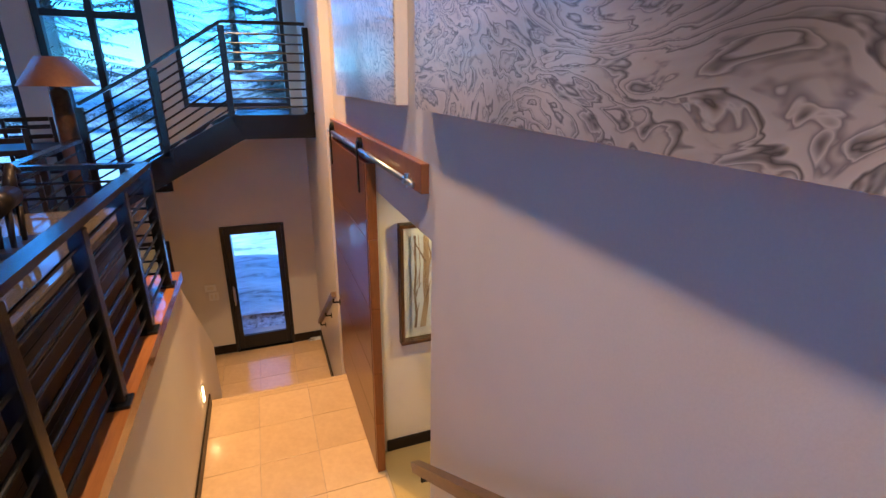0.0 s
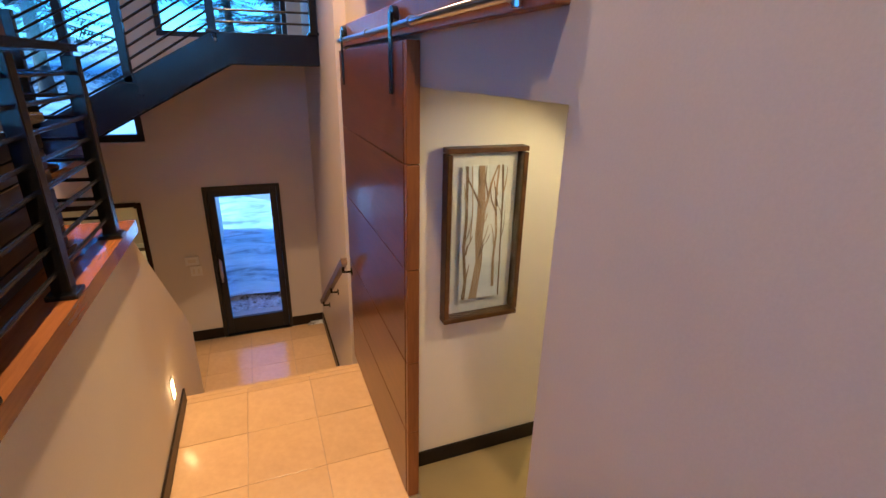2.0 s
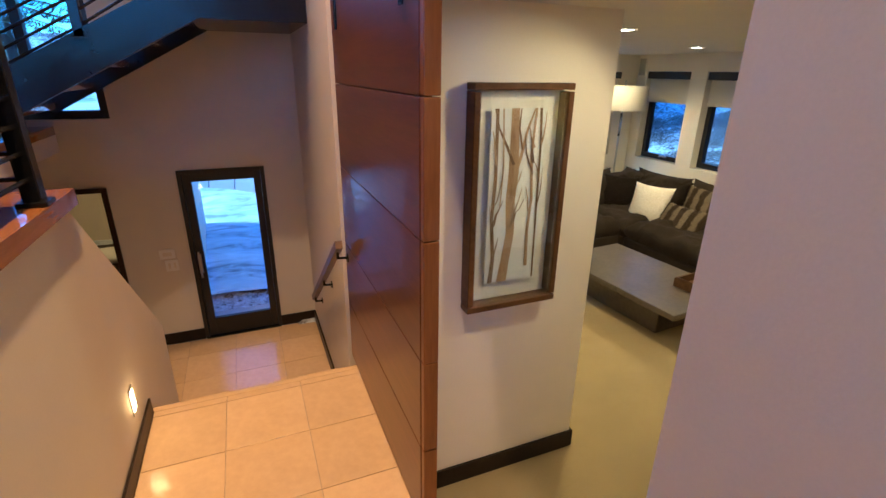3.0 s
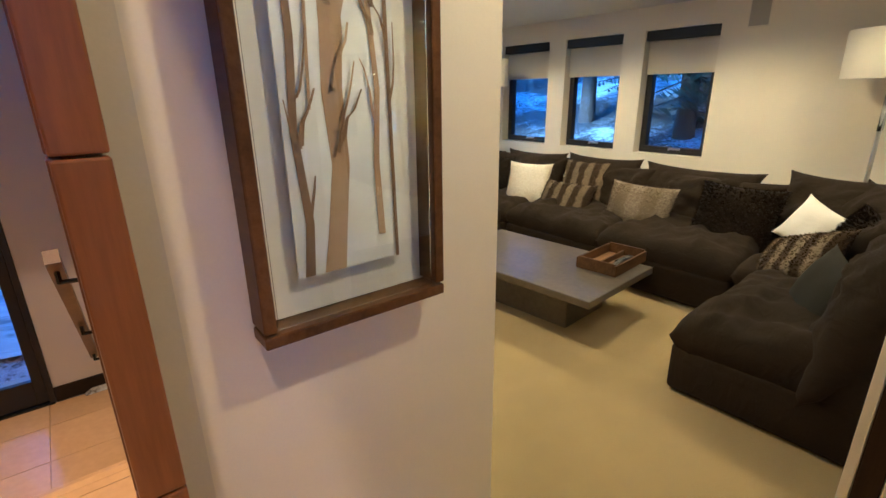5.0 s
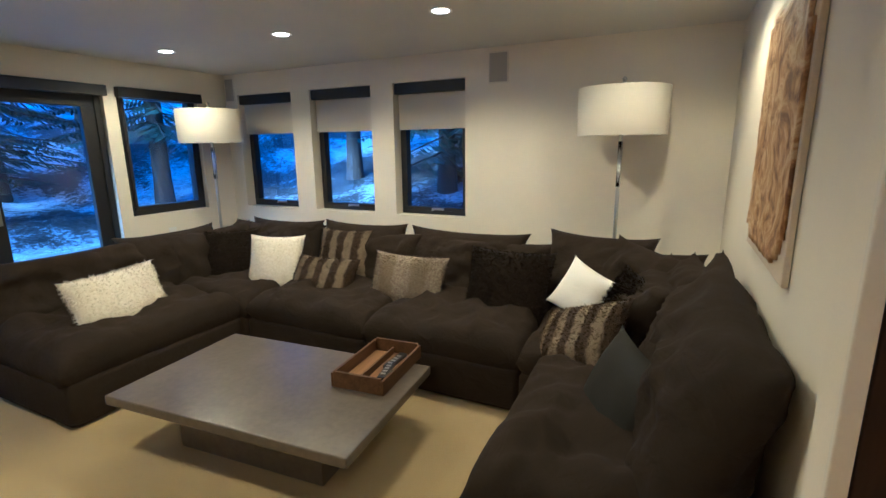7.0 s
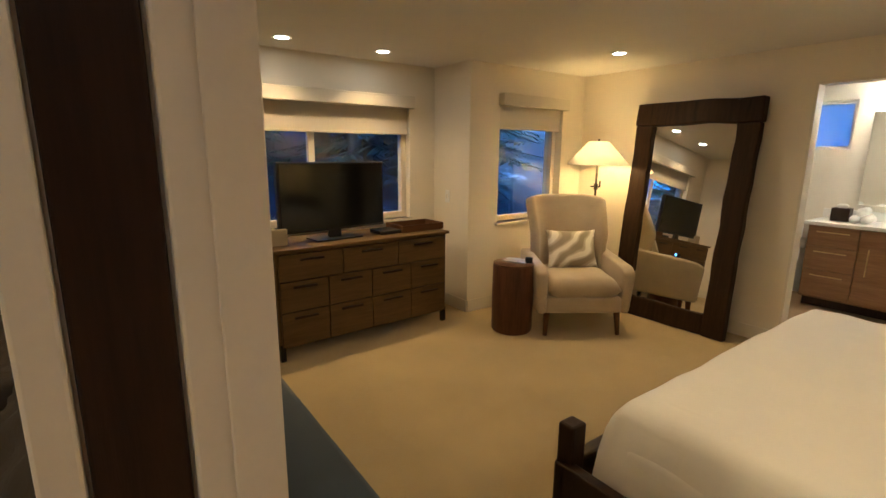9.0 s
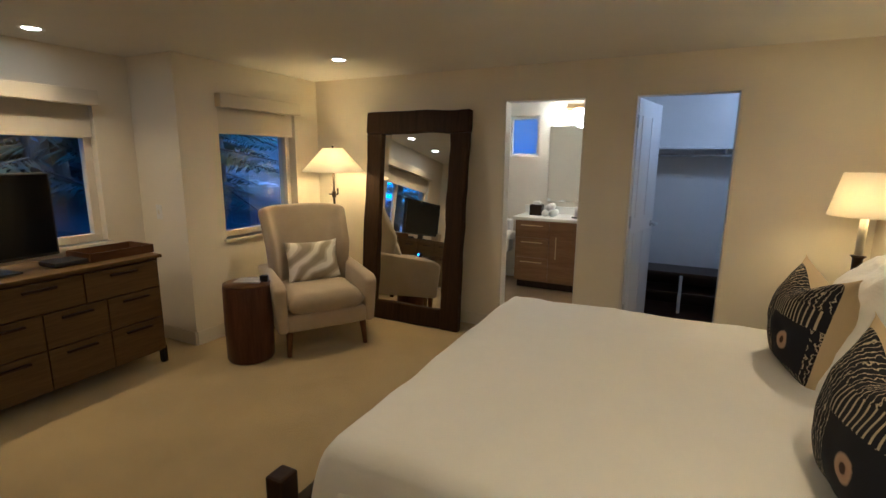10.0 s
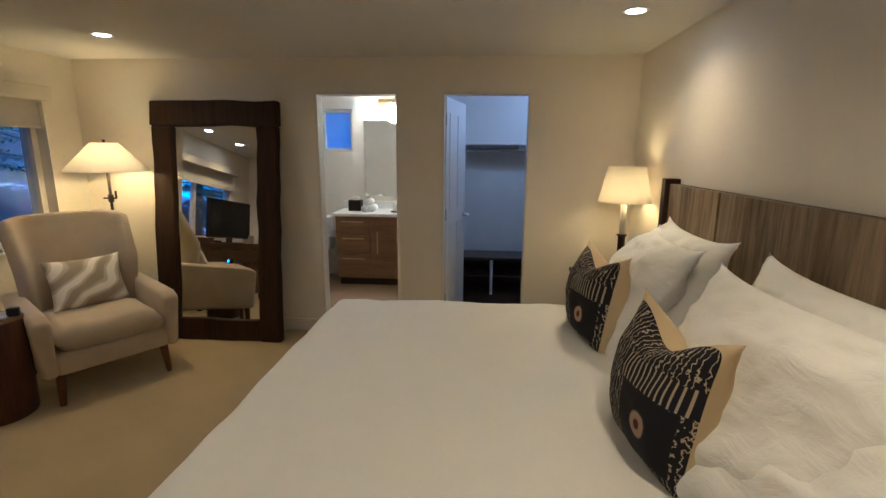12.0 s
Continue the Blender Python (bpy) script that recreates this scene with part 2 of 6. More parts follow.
def pillow_bm(w, d, h, seed=0, n=14, power=2.6, ears=0.0, lump=0.06, full=0.55):
    """A stuffed cushion, w by d, h thick at its middle, with soft corners."""
    bm = bmesh.new()
    off = Vector((seed * 3.7, seed * 1.3, seed * 2.1))
    grid = {}
    for side in (1, -1):
        for i in range(n + 1):
            for j in range(n + 1):
                u, v = 2 * i / n - 1, 2 * j / n - 1
                u, v = math.copysign(abs(u) ** 0.85, u), math.copysign(abs(v) ** 0.85, v)
                edge = i in (0, n) or j in (0, n)
                if edge and side < 0:
                    grid[side, i, j] = grid[1, i, j]
                    continue
                k = max(0.0, (1 - abs(u) ** power) * (1 - abs(v) ** power)) ** full
                x, y = u * w / 2, v * d / 2
                x *= 1 - 0.07 * (1 - v * v) * abs(u) ** 3 * (1 if ears else 0.2) + ears * (abs(u) * abs(v)) ** 6
                y *= 1 - 0.07 * (1 - u * u) * abs(v) ** 3 * (1 if ears else 0.2) + ears * (abs(u) * abs(v)) ** 6
                z = side * h / 2 * k
                nz = noise.noise(Vector((x * 5, y * 5, side * 2.0)) + off) + 0.5 * noise.noise(Vector((x * 13, y * 13, side)) + off)
                z += nz * lump * h * (0.35 + k)
                grid[side, i, j] = bm.verts.new((x, y, z))
    for side in (1, -1):
        for i in range(n):
            for j in range(n):
                q = [grid[side, i, j], grid[side, i + 1, j], grid[side, i + 1, j + 1], grid[side, i, j + 1]]
                bm.faces.new(q if side > 0 else q[::-1])
    return bm


def slouch(bm, seed, deep=0.026, size=2.6):
    """Soft folds and sags in a slipcovered cushion."""
    off = Vector((seed * 1.7, seed * 0.9, seed * 2.3))
    bm.normal_update()
    for v in bm.verts:
        p = v.co * size + off
        fold = 1 - abs(noise.noise(Vector((p.x, p.y * 1.6, p.z)) + 0.6 * noise.noise_vector(p * 0.7)))
        fine = 1 - abs(noise.noise(Vector((p.x * 2.2, p.y * 0.9, p.z * 1.5)) + off))
        flat = abs(v.normal.z) ** 2
        v.co += v.normal * deep * flat * (1.0 * fold ** 5 + 0.35 * fine ** 5 - 0.4)
    return bm


def smooth(bm):
    for f in bm.faces:
        f.smooth = True
    return bm


def mesh_ob(name, bm, material, flat=True):
    me = bpy.data.meshes.new(name)
    bm.normal_update()
    bm.to_mesh(me)
    bm.free()
    me.materials.append(material)
    return new(name, me)


def part(name, bm, material, parent, label=""):
    ob = mesh_ob(name, bm, material)
    ob.parent = parent
    if label:
        tagged(ob, label)
    return ob


def thing(name, label, category, m=None, group=""):
    ob = new(name)
    ob.empty_display_size = 0.1
    if m is not None:
        ob.matrix_basis = m
    return tagged(ob, label, category, group)


def solid(name, bm, material, label, category, m=None, group=""):
    ob = mesh_ob(name, bm, material)
    if m is not None:
        ob.matrix_basis = m
    return tagged(ob, label, category, group)


def structure(name, bm, material, label, category="wall"):
    return tagged(mesh_ob(name, bm, material), label, category, kind="structure")


def xwall(x0, x1, y0, y1, z0, z1, holes):
    """Boxes of a wall that runs along y, with holes (y0, y1, z0, z1), in order of y."""
    out, y = [], y0
    for a, b, c, d in holes:
        out += [(x0, x1, y, a, z0, z1)]
        if c > z0:
            out += [(x0, x1, a, b, z0, c)]
        if d < z1:
            out += [(x0, x1, a, b, d, z1)]
        y = b
    out += [(x0, x1, y, y1, z0, z1)]
    return out


def ywall(x0, x1, y0, y1, z0, z1, holes):
    return [(c, d, a, b, e, f) for a, b, c, d, e, f in xwall(y0, y1, x0, x1, z0, z1, holes)]

# ---- the house: walls, floors, ceilings ----
UP, RISE = 1.50, 0.1875
structure("wall_stair_east", boxes(*xwall(1.742, 1.80, -3.0, 6.72, -1.0, 5.6, [(1.78, 3.02, -0.02, 2.238)])), STAIR_PAINT, "warm off-white plaster wall beside the stair")
structure("wall_stair_lower", boxes((1.662, 1.742, 4.43, 6.52, -1.0, 5.6)), STAIR_PAINT, "off-white plaster wall beside the lower steps")
structure("wall_picture", boxes((1.80, 2.625, 3.02, 3.145, 0, 2.24)), PAINT, "short cream partition wall with dark baseboard")
structure("wall_media_south", boxes((2.58, 2.68, 1.70, 1.84, 0, 2.4), (1.80, 2.68, 1.58, 1.70, 0, 2.4), (2.68, 3.425, 2.09, 2.245, 2.05, 2.4), (3.425, 3.52, 2.09, 2.245, 0, 2.4), (3.52, 6.61, 2.09, 2.15, 0, 2.4)), PAINT, "cream wall between sitting room and bedroom")
MW = [(4.085, 4.78), (5.018, 5.725), (5.96, 6.69)]
structure("wall_media_east", boxes(*xwall(6.385, 6.61, 2.15, 7.07, 0, 2.4, [(a, b, 0.868, 2.03) for a, b in MW])), PAINT, "cream wall with three small windows")
structure("wall_media_north", boxes(*ywall(1.80, 6.385, 6.87, 7.07, -0.2, 2.4, [(3.30, 5.14, -0.02, 2.01), (5.25, 6.04, 0.885, 2.01)])), PAINT, "cream wall with black glass doors")
structure("ceiling_media", boxes((1.80, 3.52, 2.245, 6.87, 2.24, 2.4), (3.52, 6.385, 2.15, 6.87, 2.24, 2.4), (1.80, 2.58, 1.70, 2.245, 2.24, 2.4), (2.58, 2.68, 1.84, 2.245, 2.24, 2.4)), CEIL, "flat white painted ceiling", "ceiling")
structure("wall_bed_south", boxes(*ywall(1.80, 6.68, -2.26, -2.138, 0, 2.45, [(2.63, 3.33, 0, 2.045), (3.69, 4.37, 0, 2.045)])), PAINT, "cream bedroom wall with two door openings")
structure("wall_bed_west", boxes((1.742, 1.80, -3.6, -3.0, 0, 2.45), (1.80, 1.803, -2.138, 1.58, 0, 2.315)), PAINT, "cream bedroom wall behind the bed")
structure("wall_bed_east", boxes(*xwall(6.44, 6.68, -2.138, -0.74, 0, 2.45, [(-1.81, -0.93, 0.85, 2.02)])), PAINT, "cream wall with small window")
structure("wall_bed_jog", boxes((6.44, 7.2, -0.74, -0.57, 0, 2.45)), PAINT, "short cream return wall beside the window bay")
structure("wall_bed_bay", boxes(*xwall(7.0, 7.2, -0.57, 2.09, 0, 2.45, [(-0.28, 1.62, 0.885, 1.985)])), PAINT, "cream wall with wide window")
structure("wall_bed_north", boxes((6.61, 7.2, 2.09, 2.15, 0, 2.4)), PAINT, "end of cream wall")
structure("ceiling_bed", boxes((1.80, 7.0, -2.138, 1.58, 2.315, 2.45), (2.68, 7.0, 1.58, 2.09, 2.315, 2.45)), CEIL, "flat white painted bedroom ceiling", "ceiling")
structure("floor_carpet", boxes((1.752, 7.0, -2.2, 6.87, -0.15, 0)), CARPET, "beige cut-pile carpet", "carpet")

# bathroom and closet
BATHP = plain("bath_paint", (0.78, 0.73, 0.64), 0.7, 0.03, 120, 2, 0.05)
structure("wall_bath_south", boxes(*ywall(3.55, 5.6, -4.25, -4.1, 0, 2.45, [(4.60, 4.99, 1.58, 2.08)])), BATHP, "pale bathroom wall")
structure("wall_bath_east", boxes((5.6, 5.72, -4.25, -2.26, 0, 2.45)), BATHP, "pale bathroom side wall")
structure("wall_closet_bath", boxes((3.45, 3.55, -4.25, -2.26, 0, 2.45)), WHITE, "white partition between closet and bathroom")
structure("wall_closet_south", boxes((1.80, 3.45, -3.95, -3.8, 0, 2.45)), WHITE, "white closet wall")
structure("wall_closet_west", boxes((1.742, 1.80, -3.95, -2.26, 0, 2.45)), WHITE, "white closet side wall")
structure("ceiling_bath", boxes((1.80, 5.6, -4.1, -2.26, 2.315, 2.45)), CEIL, "white bathroom and closet ceiling", "ceiling")
structure("floor_bath", boxes((3.45, 5.6, -4.1, -2.2, -0.15, 0.004)), TILE, "stone bathroom floor", "floor")
structure("floor_closet", boxes((1.80, 3.45, -3.8, -2.2, -0.15, 0.004)), wood("dark_closet_floor", (0.03, 0.018, 0.012), (0.09, 0.05, 0.03), 0.35, 0), "dark wooden closet floor", "floor")

# stair, landing and entry
ENTRY = -0.81
structure("floor_landing", boxes((0.39, 1.752, 1.89, 4.20, -0.9, -0.012)), GROUT, "grouted landing under the stone tiles", "floor")
structure("floor_entry", boxes((-1.6, 1.742, 4.9, 6.52, -0.95, ENTRY - 0.012)), GROUT, "grouted entry floor under the stone tiles", "floor")
st = thing("stair_upper", "stone-tiled stair down to the landing", "stairs")
st["kind"] = "structure"
for k in range(1, 8):
    part("step", boxes((0.392, 1.74, 0.27 * (k - 1), 0.27 * k + (0.02 if k < 7 else 0), -0.3, UP - RISE * k), bevel=0.006), TILE, st)
st = thing("stair_lower", "stone-tiled steps down to the entry", "stairs")
st["kind"] = "structure"
for k in range(1, 4):
    part("step", boxes((0.392, 1.74, 4.20 + 0.28 * (k - 1), 4.20 + 0.28 * k + 0.02, -0.95, -0.185 * k), bevel=0.006), TILE, st)
structure("landing_nosing", boxes((0.392, 1.74, 4.185, 4.235, -0.05, 0.001), bevel=0.008), TILE, "rounded stone edge of the landing", "floor")
structure("upper_floor", boxes((-6, 0.42, -3.0, 3.78, 1.43, UP), (0.42, 1.742, -3.0, 0.0, 1.43, UP), (-6, -0.4, 3.78, 6.52, 1.43, UP)), HONEY, "glossy honey-brown wooden upper floor", "floor")
structure("floor_upper_base", boxes((-6, 0.24, -3.0, 3.78, 1.28, 1.429), (0.24, 1.742, -3.0, -0.002, 1.28, 1.429), (-6, -0.4, 3.78, 6.52, 1.28, 1.429)), STAIR_PAINT, "plastered edge under the upper floor", "floor")
# guard wall beside the stair, stepping down with the lower flight
bm = bmesh.new()
prof = [(0.0, -0.95), (4.98, -0.95), (4.98, 0.19), (3.72, 1.428), (0.0, 1.428)]
a = [bm.verts.new((0.24, y, z)) for y, z in prof]
b = [bm.verts.new((0.39, y, z)) for y, z in prof]
bm.faces.new(a[::-1]), bm.faces.new(b)
for i in range(5):
    bm.faces.new((a[i], a[(i + 1) % 5], b[(i + 1) % 5], b[i]))
structure("wall_guard", bm, STAIR_PAINT, "low plaster guard wall beside the stair")
structure("wall_entry_north", boxes(*ywall(-6, 1.742, 6.52, 6.72, -1.0, 1.55, [(-1.21, -0.17, -0.822, 0.89), (0.47, 1.275, -0.822, 1.055)]),
                                    *ywall(-6, 1.742, 6.52, 6.72, 1.55, 5.6, [(-2.85, -1.25, 1.9, 5.3), (-1.0, 0.03, 1.552, 5.3), (0.29, 1.52, 2.56, 5.3)])), STAIR_PAINT, "tall plaster wall with entry door and large windows")
structure("wall_upper_west", boxes((-6.2, -6, -3.0, 6.72, 1.28, 5.6)), STAIR_PAINT, "plaster wall of the upper room")
# the hole in this wall is unseen, added to admit sky fill
structure("wall_upper_south", boxes(*ywall(-6, 1.742, -3.2, -3.0, 1.28, 5.6, [(-4.5, 0.6, 2.1, 4.6)])), STAIR_PAINT, "plaster wall behind the stair with an added fill-light opening")
structure("ceiling_stair", boxes((-6, 1.742, -3.0, 6.52, 5.6, 5.75)), CEIL, "high white ceiling over the stair", "ceiling")
structure("wall_lower_hall", boxes((-1.75, -1.6, 3.5, 6.52, -0.95, 1.278), (-1.6, 0.24, 3.5, 3.63, -0.95, 1.278)), STAIR_PAINT, "plaster walls of the lower hall")
structure("wall_back_room", boxes((-2.2, 0.3, 9.0, 9.15, -0.95, 1.54), (-2.35, -2.2, 6.72, 9.15, -0.95, 1.54), (0.3, 0.42, 6.72, 9.15, -0.95, 1.54)), PAINT, "walls of the room behind the entry")
structure("ceiling_back_room", boxes((-2.2, 0.3, 6.72, 9.0, 1.40, 1.54)), CEIL, "ceiling of the room behind the entry", "ceiling")
structure("floor_back_room", boxes((-2.2, 0.3, 6.52, 9.0, -1.0, -0.822)), CARPET, "carpet of the room behind the entry", "floor")
structure("roof_lower", boxes((1.81, 7.4, -4.4, 7.5, 2.46, 2.6)), BLACK, "dark flat roof over the lower rooms", "roof")


# baseboards
def base(name, *bs, material=BASEDARK, label="dark wooden baseboard"):
    return structure(name, boxes(*bs, bevel=0.004), material, label, "baseboard")


base("baseboard_picture", (1.802, 2.627, 3.004, 3.018, 0.002, 0.11), (2.627, 2.641, 3.004, 3.145, 0.002, 0.11))
base("baseboard_entry", (1.275, 1.66, 6.504, 6.518, ENTRY + 0.002, -0.68), (-0.12, 0.47, 6.504, 6.518, ENTRY + 0.002, -0.68), (1.646, 1.66, 5.06, 6.504, ENTRY + 0.002, -0.68))
base("baseboard_guard", (0.392, 0.406, 1.9, 4.18, 0.002, 0.11))
SKIRT = dict(material=TRIM, label="cream painted baseboard")
base("baseboard_bed", (6.426, 6.438, -2.12, -0.57, 0.002, 0.12), (6.986, 6.998, -0.55, 2.03, 0.002, 0.12), (6.44, 6.986, -0.568, -0.556, 0.002, 0.12),
     (4.39, 6.42, -2.136, -2.124, 0.002, 0.12), (3.37, 3.66, -2.136, -2.124, 0.002, 0.12), (1.83, 2.6, -2.136, -2.124, 0.002, 0.12), (3.46, 6.98, 2.076, 2.088, 0.002, 0.12), **SKIRT)
base("baseboard_media", (6.371, 6.383, 2.265, 6.85, 0.002, 0.12), (3.54, 6.37, 2.152, 2.164, 0.002, 0.12), **SKIRT)


def tiles(floor_name, x0, x1, y0, y1, z, ox, oy, size=0.467, gap=0.004):
    """Stone tiles, each a piece of its own, on the named floor."""
    parent = bpy.data.objects[floor_name]
    made = {}
    i0, j0 = math.floor((x0 - ox) / size), math.floor((y0 - oy) / size)
    for i in range(i0, i0 + 12):
        for j in range(j0, j0 + 12):
            xa, xb = max(x0, ox + i * size) + gap / 2, min(x1, ox + (i + 1) * size) - gap / 2
            ya, yb = max(y0, oy + j * size) + gap / 2, min(y1, oy + (j + 1) * size) - gap / 2
            if xb - xa < 0.02 or yb - ya < 0.02:
                continue
            key = (round(xb - xa, 3), round(yb - ya, 3))
            if key not in made:
                bm = boxes((0, xb - xa, 0, yb - ya, 0, 0.012), bevel=0.0015)
                me = bpy.data.meshes.new("tile")
                bm.to_mesh(me), bm.free()
                me.materials.append(TILE)
                made[key] = me
            t = new("tile", made[key])
            t.parent = parent
            t.location = (xa, ya, z)

# ---- windows and doors ----


def window(name, axis, at, a0, a1, z0, z1, bar=0.05, depth=0.06, mull=(), trans=(), material=BLACK, label="black-framed window", sill=None, sash=0.0):
    """A framed window; axis 'x': the wall runs along y at x=at. Bars at mull (along the wall) and trans (heights)."""
    def b(u0, u1, w0, w1, d0, d1):
        return (d0, d1, u0, u1, w0, w1) if axis == "x" else (u0, u1, d0, d1, w0, w1)
    w = thing(name, label, "window")
    w["kind"] = "structure"
    d0, d1 = at - depth / 2, at + depth / 2
    bm = boxes(b(a0, a1, z0, z0 + bar, d0, d1), b(a0, a1, z1 - bar, z1, d0, d1), b(a0, a0 + bar, z0 + bar, z1 - bar, d0, d1), b(a1 - bar, a1, z0 + bar, z1 - bar, d0, d1), bevel=0.003)
    part("window_frame", bm, material, w)
    for m in mull:
        part("mullion", boxes(b(m - bar / 2, m + bar / 2, z0 + bar, z1 - bar, d0 + 0.004, d1 - 0.004), bevel=0.003), material, w)
    for h in trans:
        part("transom", boxes(b(a0 + bar, a1 - bar, h - bar / 2, h + bar / 2, d0 + 0.006, d1 - 0.006), bevel=0.003), material, w)
    edges = [a0, *mull, a1]
    for p, q in zip(edges, edges[1:]):
        g = part("pane", boxes(b(p + bar * 0.6, q - bar * 0.6, z0 + bar * 0.8, z1 - bar * 0.8, at - 0.004, at + 0.004)), GLASS, w, "clear window glass")
        g.visible_shadow = False
        if sash:
            lo, hi = z0 + bar, z1 - bar
            e0, e1 = p + bar * (1 if p == a0 else 0.5), q - bar * (1 if q == a1 else 0.5)
            part("sash", boxes(b(e0, e1, lo, lo + sash, d0 - 0.01, d1), b(e0, e1, hi - sash, hi, d0 - 0.01, d1), b(e0, e0 + sash, lo + sash, hi - sash, d0 - 0.01, d1), b(e1 - sash, e1, lo + sash, hi - sash, d0 - 0.01, d1), bevel=0.003), material, w)
    if sill:
        part("window_sill", boxes(b(a0 - 0.03, a1 + 0.03, z0 - 0.03, z0 - 0.002, sill, d0), bevel=0.005), TRIM, w)
    return w


for k, (a, b) in enumerate(MW):
    w = window(f"window_media_{k + 1}", "x", 6.53, a + 0.002, b - 0.002, 0.870, 2.028, 0.035, 0.07, sash=0.03, label="small black window, its roller blind half down")
    part("crank", boxes((6.465, 6.482, a + 0.25, a + 0.37, 0.913, 0.933), (6.45, 6.48, a + 0.35, a + 0.365, 0.908, 0.918), bevel=0.003), STEEL, w, "metal window crank")
    bl = thing("roller_blind", "cream roller blind with black head rail, half lowered", "blind", group="roller blinds of the sitting room")
    part("head_rail", boxes((6.40, 6.49, a + 0.004, b - 0.004, 1.935, 2.027), bevel=0.004), BLACK, bl)
    part("cloth", boxes((6.448, 6.451, a + 0.02, b - 0.02, 1.645, 1.935)), BLIND, bl, "cream blind cloth")
    part("bottom_bar", boxes((6.442, 6.457, a + 0.02, b - 0.02, 1.63, 1.645), bevel=0.003), BLIND, bl)

gd = window("door_terrace", "y", 6.96, 3.302, 5.138, -0.012, 2.008, 0.05, 0.1, label="black-framed glass terrace doors, closed", mull=(4.23,))
for p, q in ((3.35, 4.212), (4.248, 5.09)):
    part("door_leaf", boxes((p, q, 6.925, 6.975, 0.04, 0.17), (p, q, 6.925, 6.975, 1.84, 1.96), (p, p + 0.105, 6.925, 6.975, 0.17, 1.84), (q - 0.105, q, 6.925, 6.975, 0.17, 1.84), bevel=0.004), BLACK, gd)
part("door_handle", boxes((4.29, 4.315, 6.87, 6.90, 0.95, 1.15), (4.295, 4.31, 6.895, 6.93, 0.97, 0.99), (4.295, 4.31, 6.895, 6.93, 1.11, 1.13), bevel=0.004), STEEL, gd)
part("head_rail", boxes((3.30, 5.15, 6.81, 6.868, 1.93, 2.015), bevel=0.004), BLACK, gd, "black blind cassette over the doors")
window("window_media_4", "y", 6.96, 5.252, 6.038, 0.887, 2.008, 0.05, 0.08, sash=0.03, label="black window beside the terrace doors")
solid("blind_cassette", boxes((5.24, 6.05, 6.81, 6.868, 1.93, 2.015), bevel=0.004), BLACK, "black blind cassette above the window", "blind")

# bedroom windows, cream frames
CREAM = plain("cream_window_paint", (0.70, 0.63, 0.52), 0.45, 0.05, 100, 4, 0.05)
window("window_bed_1", "x", 7.1, -0.278, 1.618, 0.887, 1.983, 0.055, 0.07, mull=(0.67,), material=CREAM, label="wide cream-framed window, blind partly down", sill=6.97)
window("window_bed_2", "x", 6.56, -1.808, -0.932, 0.852, 2.018, 0.05, 0.07, material=CREAM, label="cream-framed window, blind partly down", sill=6.41)
for x, y0, y1, top, low in ((6.997, -0.30, 1.64, 2.03, 1.70), (6.437, -1.83, -0.91, 2.06, 1.76)):
    bl = thing("roller_blind", "cream fabric roller blind under a padded valance", "blind", group="bedroom blinds")
    part("valance", boxes((x - 0.07, x, y0, y1, top - 0.11, top), bevel=0.006), BLIND, bl, "cream fabric valance")
    part("cloth", boxes((x + 0.03, x + 0.033, y0 + 0.03, y1 - 0.03, low, top - 0.05)), BLIND, bl)
    part("bottom_bar", boxes((x + 0.024, x + 0.04, y0 + 0.03, y1 - 0.03, low - 0.02, low), bevel=0.004), BLIND, bl)

# tall windows over the stair
window("window_stair_1", "y", 6.62, -0.998, 0.028, 1.554, 5.298, 0.07, 0.1, mull=(-0.48,), trans=(3.53,), label="tall black window with a transom")
window("window_stair_2", "y", 6.62, 0.292, 1.518, 2.562, 5.298, 0.05, 0.1, label="tall black window over the stair platform")
window("window_stair_3", "y", 6.62, -2.848, -1.252, 1.902, 5.298, 0.07, 0.1, mull=(-2.05,), trans=(3.53,), label="tall black window with a transom")

# unseen window behind the stair, added for blue fill on the right wall
window("window_upper_south", "y", -3.1, -4.498, 0.598, 2.102, 4.598, 0.07, 0.1, mull=(-2.8, -1.1), label="unseen black window added to let sky fill light into the stair")

# entry door
ed = thing("door_entry", "black-framed glass entry door, closed", "door")
ed["kind"] = "structure"
D0, D1 = ENTRY + 0.012, 1.055
part("door_frame", boxes((0.47, 0.51, 6.495, 6.62, D0, D1), (1.235, 1.275, 6.495, 6.62, D0, D1), (0.51, 1.235, 6.495, 6.62, D1 - 0.04, D1), bevel=0.003), BLACK, ed)
part("door_leaf", boxes((0.512, 0.588, 6.52, 6.57, D0 + 0.01, D1 - 0.042), (1.165, 1.233, 6.52, 6.57, D0 + 0.01, D1 - 0.042), (0.588, 1.165, 6.52, 6.57, 0.935, D1 - 0.042), (0.588, 1.165, 6.52, 6.57, D0 + 0.01, -0.585), bevel=0.003), BLACK, ed)
g = part("pane", boxes((0.583, 1.17, 6.541, 6.549, -0.59, 0.94)), GLASS, ed, "clear door glass")
g.visible_shadow = False
part("door_handle", boxes((0.530, 0.562, 6.47, 6.518, -0.02, 0.18), (0.537, 0.555, 6.455, 6.475, -0.07, 0.22), bevel=0.004), STEEL, ed, "long steel pull handle")
part("threshold", boxes((0.48, 1.265, 6.49, 6.74, ENTRY - 0.002, ENTRY + 0.014), bevel=0.003), STEEL_BLACK, ed)

